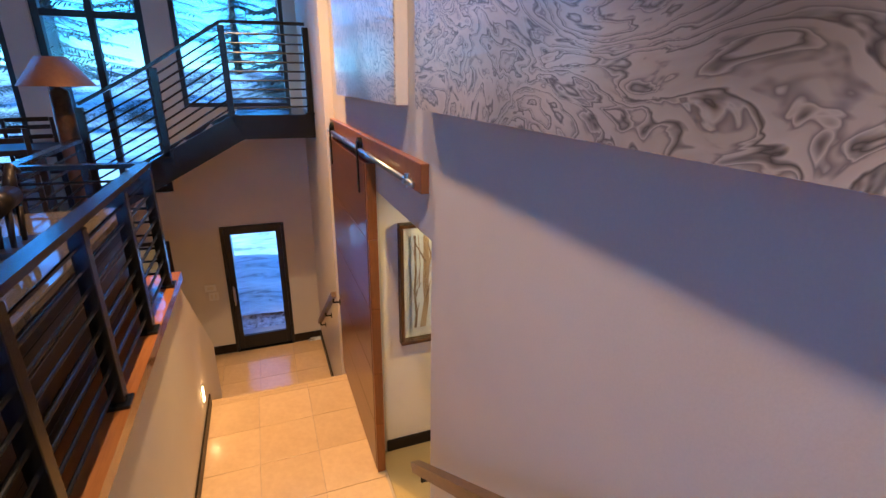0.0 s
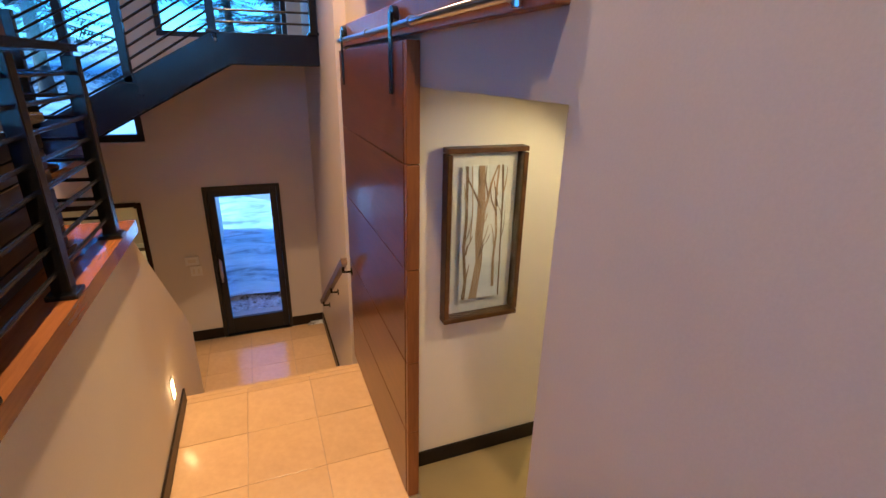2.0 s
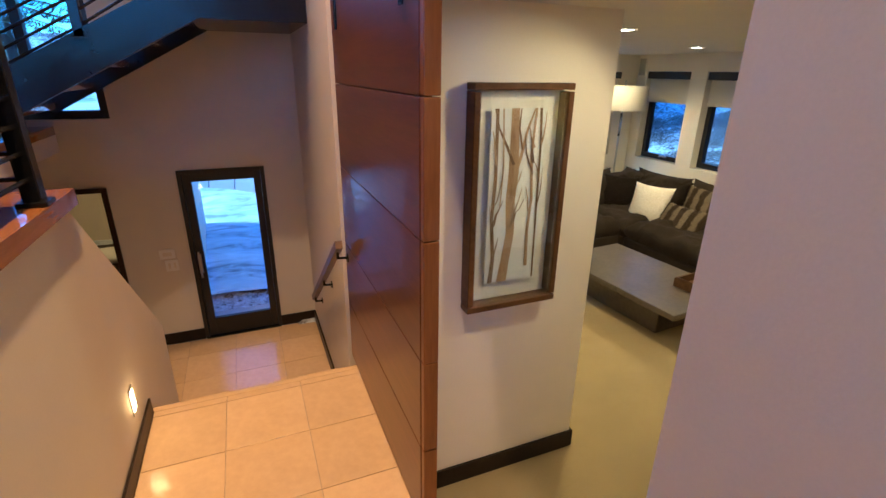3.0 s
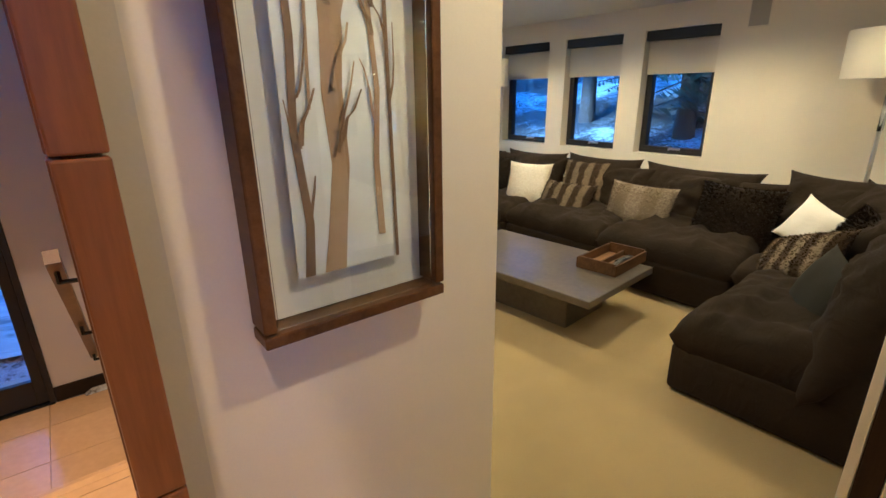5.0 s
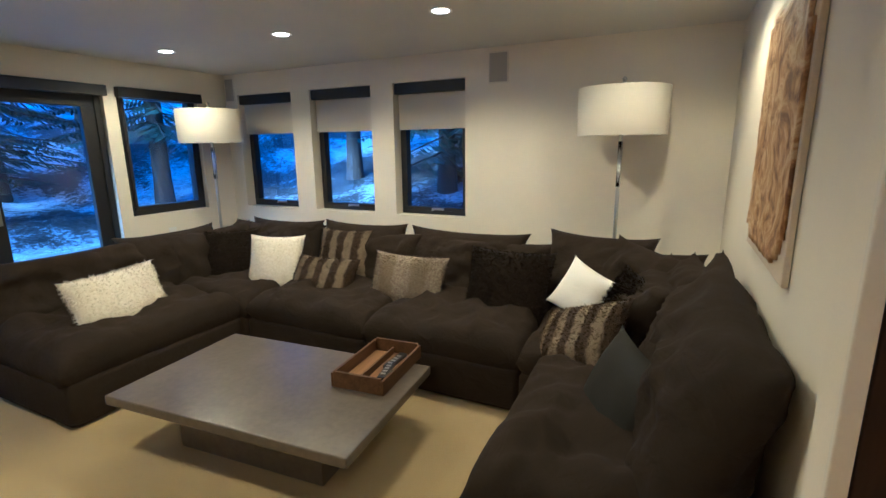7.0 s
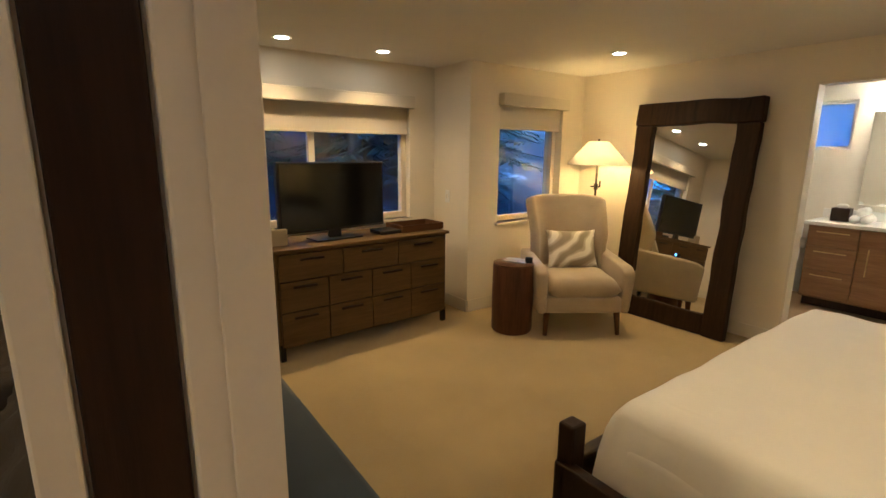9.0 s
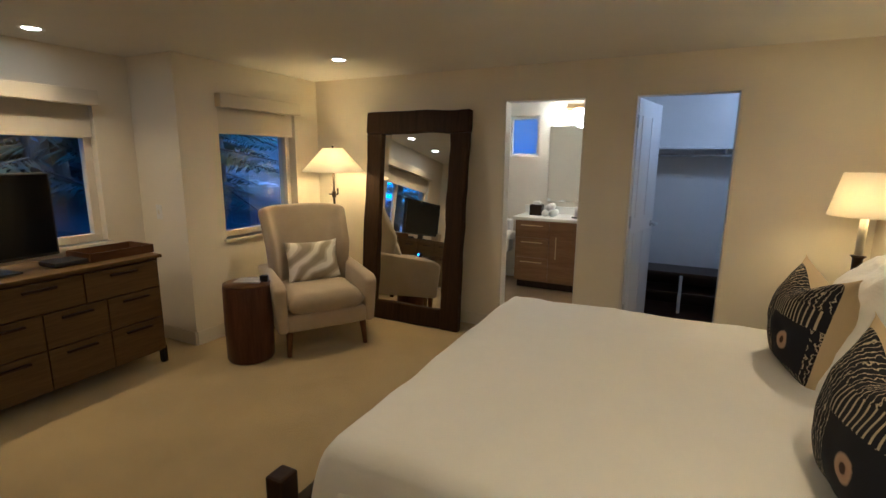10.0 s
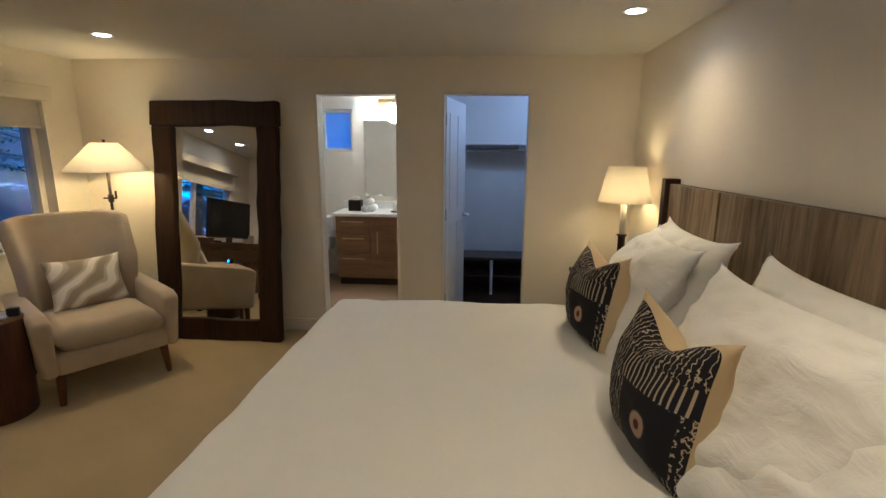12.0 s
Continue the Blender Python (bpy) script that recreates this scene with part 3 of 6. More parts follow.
# bedroom pocket door, slid into the wall
pk = thing("door_pocket", "dark wooden pocket door, slid open into the wall", "door")
pk["kind"] = "structure"
part("door_leaf", boxes((3.412, 3.436, 2.155, 2.218, 0.003, 2.045), bevel=0.003), DARKWOOD, pk)
part("jamb", boxes((3.408, 3.424, 2.087, 2.152, 0, 2.05), bevel=0.003), TRIM, pk, "cream jamb strip")
part("jamb", boxes((3.408, 3.424, 2.221, 2.248, 0, 2.05), bevel=0.003), TRIM, pk, "cream jamb strip")
part("head_jamb", boxes((2.69, 3.408, 2.087, 2.248, 2.035, 2.049), bevel=0.003), TRIM, pk)
part("casing", boxes((3.404, 3.408, 2.083, 2.125, 0, 2.05), bevel=0.0015), TRIM, pk, "cream casing strip")

# ---- sitting room ----


def sofa_unit(name, w, d, m, backs=("b",), seed=0, label="", bw=1.0):
    """One deep module: w along x, d along y with its back at +y; backs: 'b' back, 'l' and 'r' sides."""
    t = thing(name, label or "deep charcoal-brown slipcovered sofa module with loose cushions", "sofa", m, "modules of the corner sofa")
    part("base", smooth(boxes((-w / 2, w / 2, -d / 2, d / 2, 0.012, 0.27), bevel=0.03)), SOFA, t)
    seat = slouch(pillow_bm(w * 1.03, d * 0.98, 0.29, seed, 44, 7, 0, 0.10, 0.42), seed)
    for v in seat.verts:
        v.co.z += 0.335 - 0.03 * max(0, -v.co.y / d)
        v.co.y -= 0.015
    part("seat_cushion", smooth(seat), SOFA, t)
    for i, side in enumerate(backs):
        n = w - 0.06 if side == "b" else d - 0.3
        frame_bm = boxes((-n / 2, n / 2, -0.08, 0.08, 0.05, 0.56), bevel=0.05)
        cush = slouch(pillow_bm(n * 1.02, 0.52, 0.30, seed + 5 + i, 36, 3.4, 0.03, 0.18, 0.5), seed + i, 0.03)
        tilt = pose(0, -0.20, 0.55, 74, 0, 0)
        for v in cush.verts:
            v.co = tilt @ v.co
        if side == "b":
            mm = pose(0, d / 2 - 0.088, 0)
        elif side == "r":
            mm = pose(w / 2 - 0.088, -0.12, 0, 0, 0, -90)
        else:
            mm = pose(-w / 2 + 0.088, -0.12, 0, 0, 0, 90)
        for b2, nm in ((frame_bm, "back_frame"), (cush, "back_cushion")):
            for v in b2.verts:
                v.co = mm @ v.co
            part(nm, smooth(b2), SOFA, t)
    return t


# east run along the windows, then the two wings
sofa_unit("sofa_module", 1.14, 1.2, pose(5.55, 5.80, 0, 0, 0, -90), ("b", "l"), 1, "charcoal-brown sofa corner module with loose cushions")
sofa_unit("sofa_module", 1.02, 1.15, pose(5.535, 4.71, 0, 0, 0, -90), ("b",), 2)
sofa_unit("sofa_module", 1.02, 1.15, pose(5.535, 3.68, 0, 0, 0, -90), ("b",), 3)
sofa_unit("sofa_module", 0.92, 1.2, pose(5.535, 2.70, 0, 0, 0, -90), ("b", "r"), 4, "charcoal-brown sofa corner module with loose cushions")
sofa_unit("sofa_module", 1.16, 1.20, pose(4.39, 5.875, 0, 0, 0, 0), ("b",), 6, "charcoal-brown sofa module at the end beside the terrace doors")
sofa_unit("sofa_module", 1.02, 0.88, pose(4.42, 2.605, 0, 0, 0, 180), (), 7, "charcoal-brown sofa module at the end by the bedroom door")

# coffee table
tb = thing("coffee_table", "low concrete-topped coffee table on a plinth base", "table", pose(4.255, 4.226, 0, 0, 0, 4.4))
part("tabletop", boxes((-0.415, 0.415, -0.68, 0.68, 0.28, 0.328), bevel=0.006), CONCRETE, tb)
part("plinth", boxes((-0.24, 0.24, -0.43, 0.43, 0.002, 0.28), bevel=0.006), CONCRETE, tb)

# ---- bedroom ----
bed = thing("bed", "king bed with white duvet and a weathered plank headboard", "bed")
part("mattress", smooth(boxes((1.92, 3.86, -1.06, 0.86, 0.30, 0.60), bevel=0.06)), LINEN_WHITE, bed)
dv = bmesh.new()
n, mm = 44, 40
vs = []
for i in range(n + 1):
    row = []
    for j in range(mm + 1):
        u, v = i / n, -1.15 + 2.3 * j / mm
        x = 2.0 + 2.2 * u
        y = -0.10 + v * 1.08
        z = 0.69
        over = max(0, abs(y + 0.10) - 0.90)
        endo = max(0, x - 3.85)
        if over:
            k = min(1, over / 0.34)
            y = -0.10 + math.copysign(0.90 + 0.075 * math.sin(k * 1.5) + 0.008 * noise.noise(Vector((x * 4, k, 1))), y + 0.10)
            z -= 0.36 * k ** 1.6
        if endo:
            k = min(1, endo / 0.39)
            x = 3.85 + 0.10 * math.sin(k * 1.5) + 0.008 * noise.noise(Vector((y * 4, k, 5)))
            z -= 0.34 * k ** 1.6
        z += 0.018 * noise.noise(Vector((x * 2.2, y * 2.2, 0))) + 0.007 * noise.noise(Vector((x * 9, y * 5, 3)))
        row.append(dv.verts.new((x, y, max(z, 0.2))))
    vs.append(row)
for i in range(n):
    for j in range(mm):
        dv.faces.new((vs[i][j], vs[i + 1][j], vs[i + 1][j + 1], vs[i][j + 1]))
d = part("duvet", smooth(dv), LINEN_WHITE, bed, "smooth white duvet")
sol = d.modifiers.new("thick", "SOLIDIFY")
sol.thickness = 0.03
HBWOOD = wood("weathered_grey_planks", (0.085, 0.055, 0.028), (0.54, 0.42, 0.27), 0.6, 2, 0.55, 1.6, 0.6, 0.42)
hb = part("headboard", boxes((1.815, 1.845, -1.20, 1.0, 0.25, 1.405)), DARKWOOD, bed, "weathered grey-brown plank headboard")
part("headboard_edge", boxes((1.81, 1.90, -1.265, -1.20, 0.1, 1.435), bevel=0.006), DARKWOOD, bed)
part("headboard_edge", boxes((1.81, 1.90, 1.0, 1.065, 0.1, 1.435), bevel=0.006), DARKWOOD, bed)
y = -1.20
for k, w in enumerate((0.21, 0.26, 0.15, 0.22, 0.29, 0.17, 0.24, 0.20, 0.25, 0.21)):
    part("plank", boxes((1.846, 1.872 + 0.004 * (k % 3), y + 0.001, y + w - 0.001, 0.25, 1.405), bevel=0.002), HBWOOD, hb)
    y += w
part("footboard", boxes((4.0, 4.06, -1.10, 0.92, 0.12, 0.40), bevel=0.012), DARKWOOD, bed, "dark low footboard")
part("side_rail", boxes((1.90, 4.03, 0.87, 0.92, 0.16, 0.40), bevel=0.008), DARKWOOD, bed)
part("side_rail", boxes((1.90, 4.03, -1.12, -1.07, 0.16, 0.40), bevel=0.008), DARKWOOD, bed)
for x, y, top in ((4.03, 0.86, 0.55), (4.03, -1.09, 0.44), (1.95, 0.9, 0.3), (1.95, -1.1, 0.3)):
    part("leg", boxes((x - 0.035, x + 0.035, y - 0.04, y + 0.04, 0.002, top), bevel=0.01), DARKWOOD, bed)

# dresser
dr = thing("dresser", "wide brown oak dresser with eight drawers on black legs", "dresser", pose(6.585, 0.50, 0, 0, 0, 2))
part("carcass", boxes((-0.23, 0.25, -0.76, 0.76, 0.10, 0.815), bevel=0.004), OAK, dr)
part("top", boxes((-0.26, 0.26, -0.78, 0.78, 0.815, 0.84), bevel=0.004), OAK, dr)
for r, (z0, z1, cols) in enumerate(((0.115, 0.37, 4), (0.378, 0.60, 4), (0.608, 0.80, 3))):
    wd = 1.49 / cols
    for c in range(cols):
        y0 = -0.745 + wd * c
        dw = part("drawer", boxes((-0.252, -0.231, y0 + 0.003, y0 + wd - 0.003, z0, z1), bevel=0.003), OAK, dr)
        part("handle", boxes((-0.275, -0.253, y0 + wd / 2 - 0.09, y0 + wd / 2 + 0.09, z1 - 0.05, z1 - 0.035), bevel=0.004), DARKWOOD, dw, "dark bar handle")
for x in (-0.22, 0.22):
    for y in (-0.74, 0.74):
        part("leg", boxes((x - 0.02, x + 0.02, y - 0.02, y + 0.02, 0.002, 0.13), bevel=0.003), STEEL_BLACK, dr)
tv = thing("television", "black flat-screen television standing on the dresser", "television", pose(6.56, 0.70, 0.842, 0, 0, 6))
part("panel", boxes((-0.02, 0.03, -0.46, 0.46, 0.07, 0.60), bevel=0.006), BLACK, tv)
part("screen", boxes((-0.0245, -0.021, -0.445, 0.445, 0.09, 0.588)), SCREEN, tv, "switched-off glossy black screen")
part("stand", boxes((-0.1, 0.1, -0.2, 0.2, 0, 0.012), (-0.015, 0.02, -0.05, 0.05, 0.012, 0.08), bevel=0.004), BLACK, tv)

# leaning floor mirror with rough timber frame
TIMBER = wood("rough_dark_timber", (0.011, 0.005, 0.002), (0.052, 0.025, 0.009), 0.65, 2, 0.7, 0.9, 0.6)
mr = thing("floor_mirror", "tall mirror in a rough dark timber frame, leaning on the wall", "mirror", pose(5.19, -1.835, 0, 6.0, 0, 0))
L = 1.99
for nm, b in (("frame_side", (-0.53, -0.355, -0.08, 0, 0.0, L - 0.2)), ("frame_side", (0.355, 0.53, -0.08, 0, 0.0, L - 0.2)), ("frame_top", (-0.54, 0.54, -0.082, 0.006, L - 0.2, L)), ("frame_bottom", (-0.355, 0.355, -0.078, -0.004, 0.004, 0.19))):
    bm = boxes(b, bevel=0.012)
    bmesh.ops.subdivide_edges(bm, edges=[e for e in bm.edges if e.calc_length() > 0.5], cuts=14, use_grid_fill=True)
    for v in bm.verts:
        v.co += 0.012 * noise.noise_vector(v.co * 4.0)
        v.co.z = max(v.co.z, 0.002)
    part(nm, bm, TIMBER, mr)
part("mirror_glass", boxes((-0.36, 0.36, -0.05, -0.035, 0.18, L - 0.19)), MIRROR, mr, "clear mirror glass")

# ---- outdoors ----
def ground_z(x, y):
    patio = -0.05
    north = max(0.0, y - 10.6) * 0.24
    east = max(0.0, x - 7.6) * 0.26
    entry = -0.90 + max(0.0, y - 7.0) * 0.27
    z = patio + north + east
    k = min(1.0, max(0.0, (2.4 - x) / 1.0)) if y > 6.3 else 0.0
    z = z * (1 - k) + entry * k
    if z > 3.0:
        z = 3.0 + (z - 3.0) * 0.06
    r = max(0.0, min(1.0, max(y - 11, x - 8.5) * 0.5))
    return z + r * (0.25 * noise.noise(Vector((x * 0.35, y * 0.35, 0))) + 0.08 * noise.noise(Vector((x * 1.3, y * 1.3, 4))))


def make_ground():
    m, nt, b = shader("snowy_forest_floor")
    v = coords(nt)
    patch, fine = noise_tex(nt, v, 0.45, 6, 0.65), noise_tex(nt, v, 14, 6, 0.75)
    both = blend(nt, 0.35, patch, fine)
    sep = nt.nodes.new("ShaderNodeSeparateXYZ")
    nt.links.new(v, sep.inputs[0])
    bare = nt.nodes.new("ShaderNodeMapRange")
    bare.inputs[1].default_value, bare.inputs[2].default_value = 1.5, 5.5
    bare.inputs[3].default_value, bare.inputs[4].default_value = 0.86, 1.03
    nt.links.new(sep.outputs["Y"], bare.inputs[0])
    both = blend(nt, 1.0, both, bare.outputs[0], "MULTIPLY")
    col = ramp(nt, both, [(0.44, (0.035, 0.03, 0.026)), (0.50, (0.12, 0.11, 0.10)), (0.535, (0.50, 0.54, 0.60)), (0.60, (0.86, 0.90, 0.95))])
    nt.links.new(col, b.inputs["Base Color"])
    b.inputs["Roughness"].default_value = 0.85
    bump(nt, b, fine, 0.9, 0.06)
    bm = bmesh.new()
    xs = [-400, -120, -60, -30, -16, -9, -6.25] + [-6 + 0.6 * i for i in range(60)] + [32, 38, 48, 70, 130, 400]
    ys = [-400, -120, -50, -25, -14, -8, -4.5] + [-4 + 0.6 * i for i in range(55)] + [32, 40, 55, 90, 160, 400]
    grid = [[bm.verts.new((x, y, min(ground_z(x, y), 4.6) if x > 7.3 or y > 6.7 else -1.0)) for y in ys] for x in xs]
    for i in range(len(xs) - 1):
        for j in range(len(ys) - 1):
            bm.faces.new((grid[i][j], grid[i + 1][j], grid[i + 1][j + 1], grid[i][j + 1]))
    return tagged(mesh_ob("ground", smooth(bm), m), "patchy snow over dark forest floor", "ground", kind="structure")


make_ground()
STONE = plain("pale_flagstone", (0.42, 0.43, 0.45), 0.6, 0.15, 18, 1.2, 0.3, rand=0.25)
patio = structure("pavement_patio", boxes((2.4, 7.3, 7.4, 10.7, -0.2, -0.018)), GROUT, "mortar bed of the flagstone terrace", "terrace")
rng = random.Random(4)
for i in range(7):
    for j in range(6):
        x0, y0 = 2.42 + 0.69 * i, 7.42 + 0.545 * j
        bm = bmesh.new()
        q = [(x0 + rng.uniform(0, 0.05), y0 + rng.uniform(0, 0.05)), (x0 + 0.69 - rng.uniform(0, 0.06), y0 + rng.uniform(0, 0.05)), (x0 + 0.69 - rng.uniform(0, 0.06), y0 + 0.545 - rng.uniform(0, 0.06)), (x0 + rng.uniform(0, 0.05), y0 + 0.545 - rng.uniform(0, 0.06))]
        lo = [bm.verts.new((x, y, -0.05)) for x, y in q]
        hi = [bm.verts.new((x, y, rng.uniform(-0.004, 0.004))) for x, y in q]
        bm.faces.new(hi)
        for k in range(4):
            bm.faces.new((lo[k], lo[(k + 1) % 4], hi[(k + 1) % 4], hi[k]))
        part("flagstone", bm, STONE, patio)
structure("pavement_walk", boxes((0.2, 1.9, 6.74, 7.6, -1.0, ENTRY - 0.02)), STONE, "stone step outside the entry door", "pavement")

BARK = plain("conifer_bark", (0.07, 0.05, 0.04), 0.95, 0.35, 30, 6, 0.9, stretch=(1, 1, 0.2), dist=0.02)
NEEDLE = plain("conifer_needles", (0.05, 0.085, 0.06), 0.8, 0.4, 9, 2, 0.0)


def conifer(h, seed, clear=1.2):
    """A spruce: tapered trunk, drooping limbs, each with many small needle sprays."""
    r = random.Random(seed)
    t = thing("conifer_tree", "tall dark green spruce with drooping boughs", "tree", group="spruces around the house")
    bm = bmesh.new()
    turned(bm, [(0.20, 0), (0.16, 0.6), (0.11, h * 0.5), (0.015, h)], 9)
    part("trunk", smooth(bm), BARK, t)
    limb, crown = bmesh.new(), bmesh.new()
    z = clear
    while z < h * 0.97:
        reach = (h - z) / h * h * 0.26 + 0.25
        for _ in range(5):
            a = r.uniform(0, 6.283)
            L = reach * r.uniform(0.65, 1.1)
            ca, sa = math.cos(a), math.sin(a)
            p0 = Vector((0, 0, z + r.uniform(-0.15, 0.15)))
            p1 = p0 + Vector((ca * L, sa * L, -0.22 * L + r.uniform(-0.1, 0.15)))
            rod(limb, p0, p1, 0.02, 4, 0.006)
            n = int(9 + 9 * L)
            for i in range(n):
                f = (i + 1) / n
                p = p0.lerp(p1, f)
                for s in (-1, 1):
                    w = 0.30 * L * (1.05 - f) + 0.16
                    d = Vector((ca * 0.6 - s * sa, sa * 0.6 + s * ca, -0.35 + r.uniform(-0.25, 0.2))).normalized() * w * r.uniform(0.7, 1.15)
                    side = d.cross(Vector((0, 0, 1))).normalized() * 0.028
                    e = p + d
                    crown.faces.new([crown.verts.new(q) for q in (p - side * 0.4, p + d * 0.6 - side, e, p + d * 0.6 + side)])
        z += 0.24 + 0.02 * z
    tagged(part("limbs", limb, BARK, t), kind="stuff")
    tagged(part("crown", crown, NEEDLE, t), kind="stuff")
    return t


kinds = [conifer(9.5, 1, 1.6), conifer(7.5, 2, 0.7), conifer(11, 3, 2.2)]
spots = [(5.2, 12.6), (7.0, 13.8), (3.4, 14.4), (8.6, 11.4), (2.2, 18.5), (-1.6, 19.0), (-3.6, 16.0), (4.4, 17.5), (9.8, 16.0), (6.2, 19.5),
         (10.5, 6.2), (12.2, 4.4), (11.0, 8.6), (13.5, 2.2), (12.0, 0.2), (14.5, -2.4), (11.6, -4.2), (16.5, 6.0), (-5.5, 13.0), (0.6, 24.0), (2.8, 21.0), (-7.0, 18.0), (11.6, 1.4), (11.6, -1.2), (10.9, -2.9), (11.4, -2.0), (10.6, 3.2), (13.0, -0.6), (13.4, 0.8), (12.6, 6.8)]
for i, (x, y) in enumerate(spots):
    m = pose(x, y, ground_z(x, y) - 0.1, 0, 0, i * 73 % 360)
    if i < 3:
        kinds[i].matrix_basis = m
    else:
        copy_thing(kinds[i % 3], m)

# low spruces close to the bedroom windows
for i, (x, y) in enumerate(((14.4, 1.9), (14.0, 0.4), (11.2, -1.7), (11.8, -3.4), (15.2, 1.0), (10.9, -4.4))):
    copy_thing(kinds[1], pose(x, y, ground_z(x, y) - 0.6, 0, 0, i * 97))

# ---- stair hall ----
# barn door on its track
bd = thing("barn_door", "sliding cherry-wood barn door of wide planks, slid open", "door")
leaf = part("door_core", boxes((1.690, 1.714, 2.83, 4.33, 0.02, 2.41)), CHERRY_EDGE, bd)
zs = [0.012, 0.465, 0.905, 1.42, 1.92, 2.42]
for z0, z1 in zip(zs, zs[1:]):
    part("plank", boxes((1.674, 1.690, 2.847, 4.35, z0, z1 - 0.006), bevel=0.002), CHERRY, bd)
for z0, z1 in zip(zs, zs[1:]):
    part("edge_band", boxes((1.677, 1.739, 2.81, 2.845, z0, z1 - 0.004), bevel=0.004), CHERRY_EDGE, bd, "lighter cherry edge band")
for y in (3.0, 4.18):
    hg = part("hanger", boxes((1.661, 1.669, y - 0.02, y + 0.02, 2.20, 2.53), bevel=0.002), STEEL_BLACK, bd, "black steel strap hanger")
    wb = bmesh.new()
    rod(wb, (1.670, y, 2.515), (1.695, y, 2.515), 0.04, 16)
    part("wheel", wb, STEEL_BLACK, hg)
tk = thing("barn_door_track", "steel pipe track on a wooden backing board", "door track")
part("backing_board", boxes((1.703, 1.741, 1.81, 4.42, 2.44, 2.57), bevel=0.004), CHERRY_EDGE, tk, "wooden backing board")
bm = bmesh.new()
rod(bm, (1.680, 1.86, 2.475), (1.680, 4.38, 2.475), 0.015, 12)
part("pipe", smooth(bm), STEEL, tk, "steel pipe")
for y in (1.95, 2.75, 3.5, 4.32):
    bm = bmesh.new()
    rod(bm, (1.680, y, 2.475), (1.703, y, 2.475), 0.012, 8)
    rod(bm, (1.680, y - 0.012, 2.475), (1.680, y + 0.012, 2.475), 0.022, 10)
    part("bracket", bm, STEEL, tk)
bm = bmesh.new()
rod(bm, (1.680, 1.94, 2.445), (1.680, 1.94, 2.51), 0.012, 8)
part("stop", bm, STEEL, tk)


def marbled(name, warm, seed):
    m, nt, b = shader(name)
    v = coords(nt, 1.0, (1, 0.8, 1.25))
    n1 = nt.nodes.new("ShaderNodeTexNoise")
    n1.inputs["Scale"].default_value, n1.inputs["Detail"].default_value, n1.inputs["Distortion"].default_value = 1.5, 3, 2.2
    nt.links.new(v, n1.inputs["Vector"])
    add = nt.nodes.new("ShaderNodeMix")
    add.data_type, add.blend_type = "RGBA", "ADD"
    add.inputs[0].default_value = 1.0
    off = nt.nodes.new("ShaderNodeMapping")
    off.inputs["Location"].default_value = (seed, seed * 2, seed)
    nt.links.new(v, off.inputs["Vector"])
    nt.links.new(off.outputs[0], add.inputs[6])
    nt.links.new(n1.outputs["Color"], add.inputs[7])
    wv = nt.nodes.new("ShaderNodeTexWave")
    wv.wave_profile = "SAW"
    wv.inputs["Scale"].default_value, wv.inputs["Distortion"].default_value, wv.inputs["Detail"].default_value, wv.inputs["Detail Scale"].default_value = 5.0, 9, 3, 1.6
    nt.links.new(add.outputs[2], wv.inputs["Vector"])
    lines = ramp(nt, wv.outputs["Fac"], [(0.0, (0.02, 0.022, 0.03)), (0.07, (0.26, 0.24, 0.23)), (0.16, (0.68, 0.61, 0.54)), (0.60, (0.60, 0.53, 0.46)), (0.74, (0.22, 0.20, 0.21)), (0.80, (0.70, 0.64, 0.57)), (1.0, (0.07, 0.065, 0.07))])
    big = ramp(nt, noise_tex(nt, off.outputs[0], 0.9, 2), [(0.46, (1, 1, 1)), (0.60, (0.10, 0.11, 0.13))])
    col = blend(nt, 0.85, lines, big, "MULTIPLY")
    col = blend(nt, 0.12, col, warm)
    nt.links.new(col, b.inputs["Base Color"])
    b.inputs["Roughness"].default_value, b.inputs["Coat Weight"].default_value = 0.3, 0.15
    return m


for nm, y0, y1, mm, lab in (("painting", -2.2, 1.80, marbled("marbled_painting_grey", (0.55, 0.48, 0.42), 0.3), "large marbled grey and cream abstract canvas on the wall"),
                            ("painting", 2.10, 3.79, marbled("marbled_painting_pale", (0.72, 0.66, 0.58), 3.1), "pale marbled abstract canvas on the wall")):
    p = thing(nm, lab, "painting", group="abstract canvases")
    part("canvas", boxes((1.682, 1.741, y0, y1, 2.79, 4.29), bevel=0.004), plain("canvas_edge", (0.72, 0.66, 0.58), 0.7, 0.06), p)
    part("painted_face", boxes((1.676, 1.6818, y0 + 0.002, y1 - 0.002, 2.792, 4.288)), mm, p)

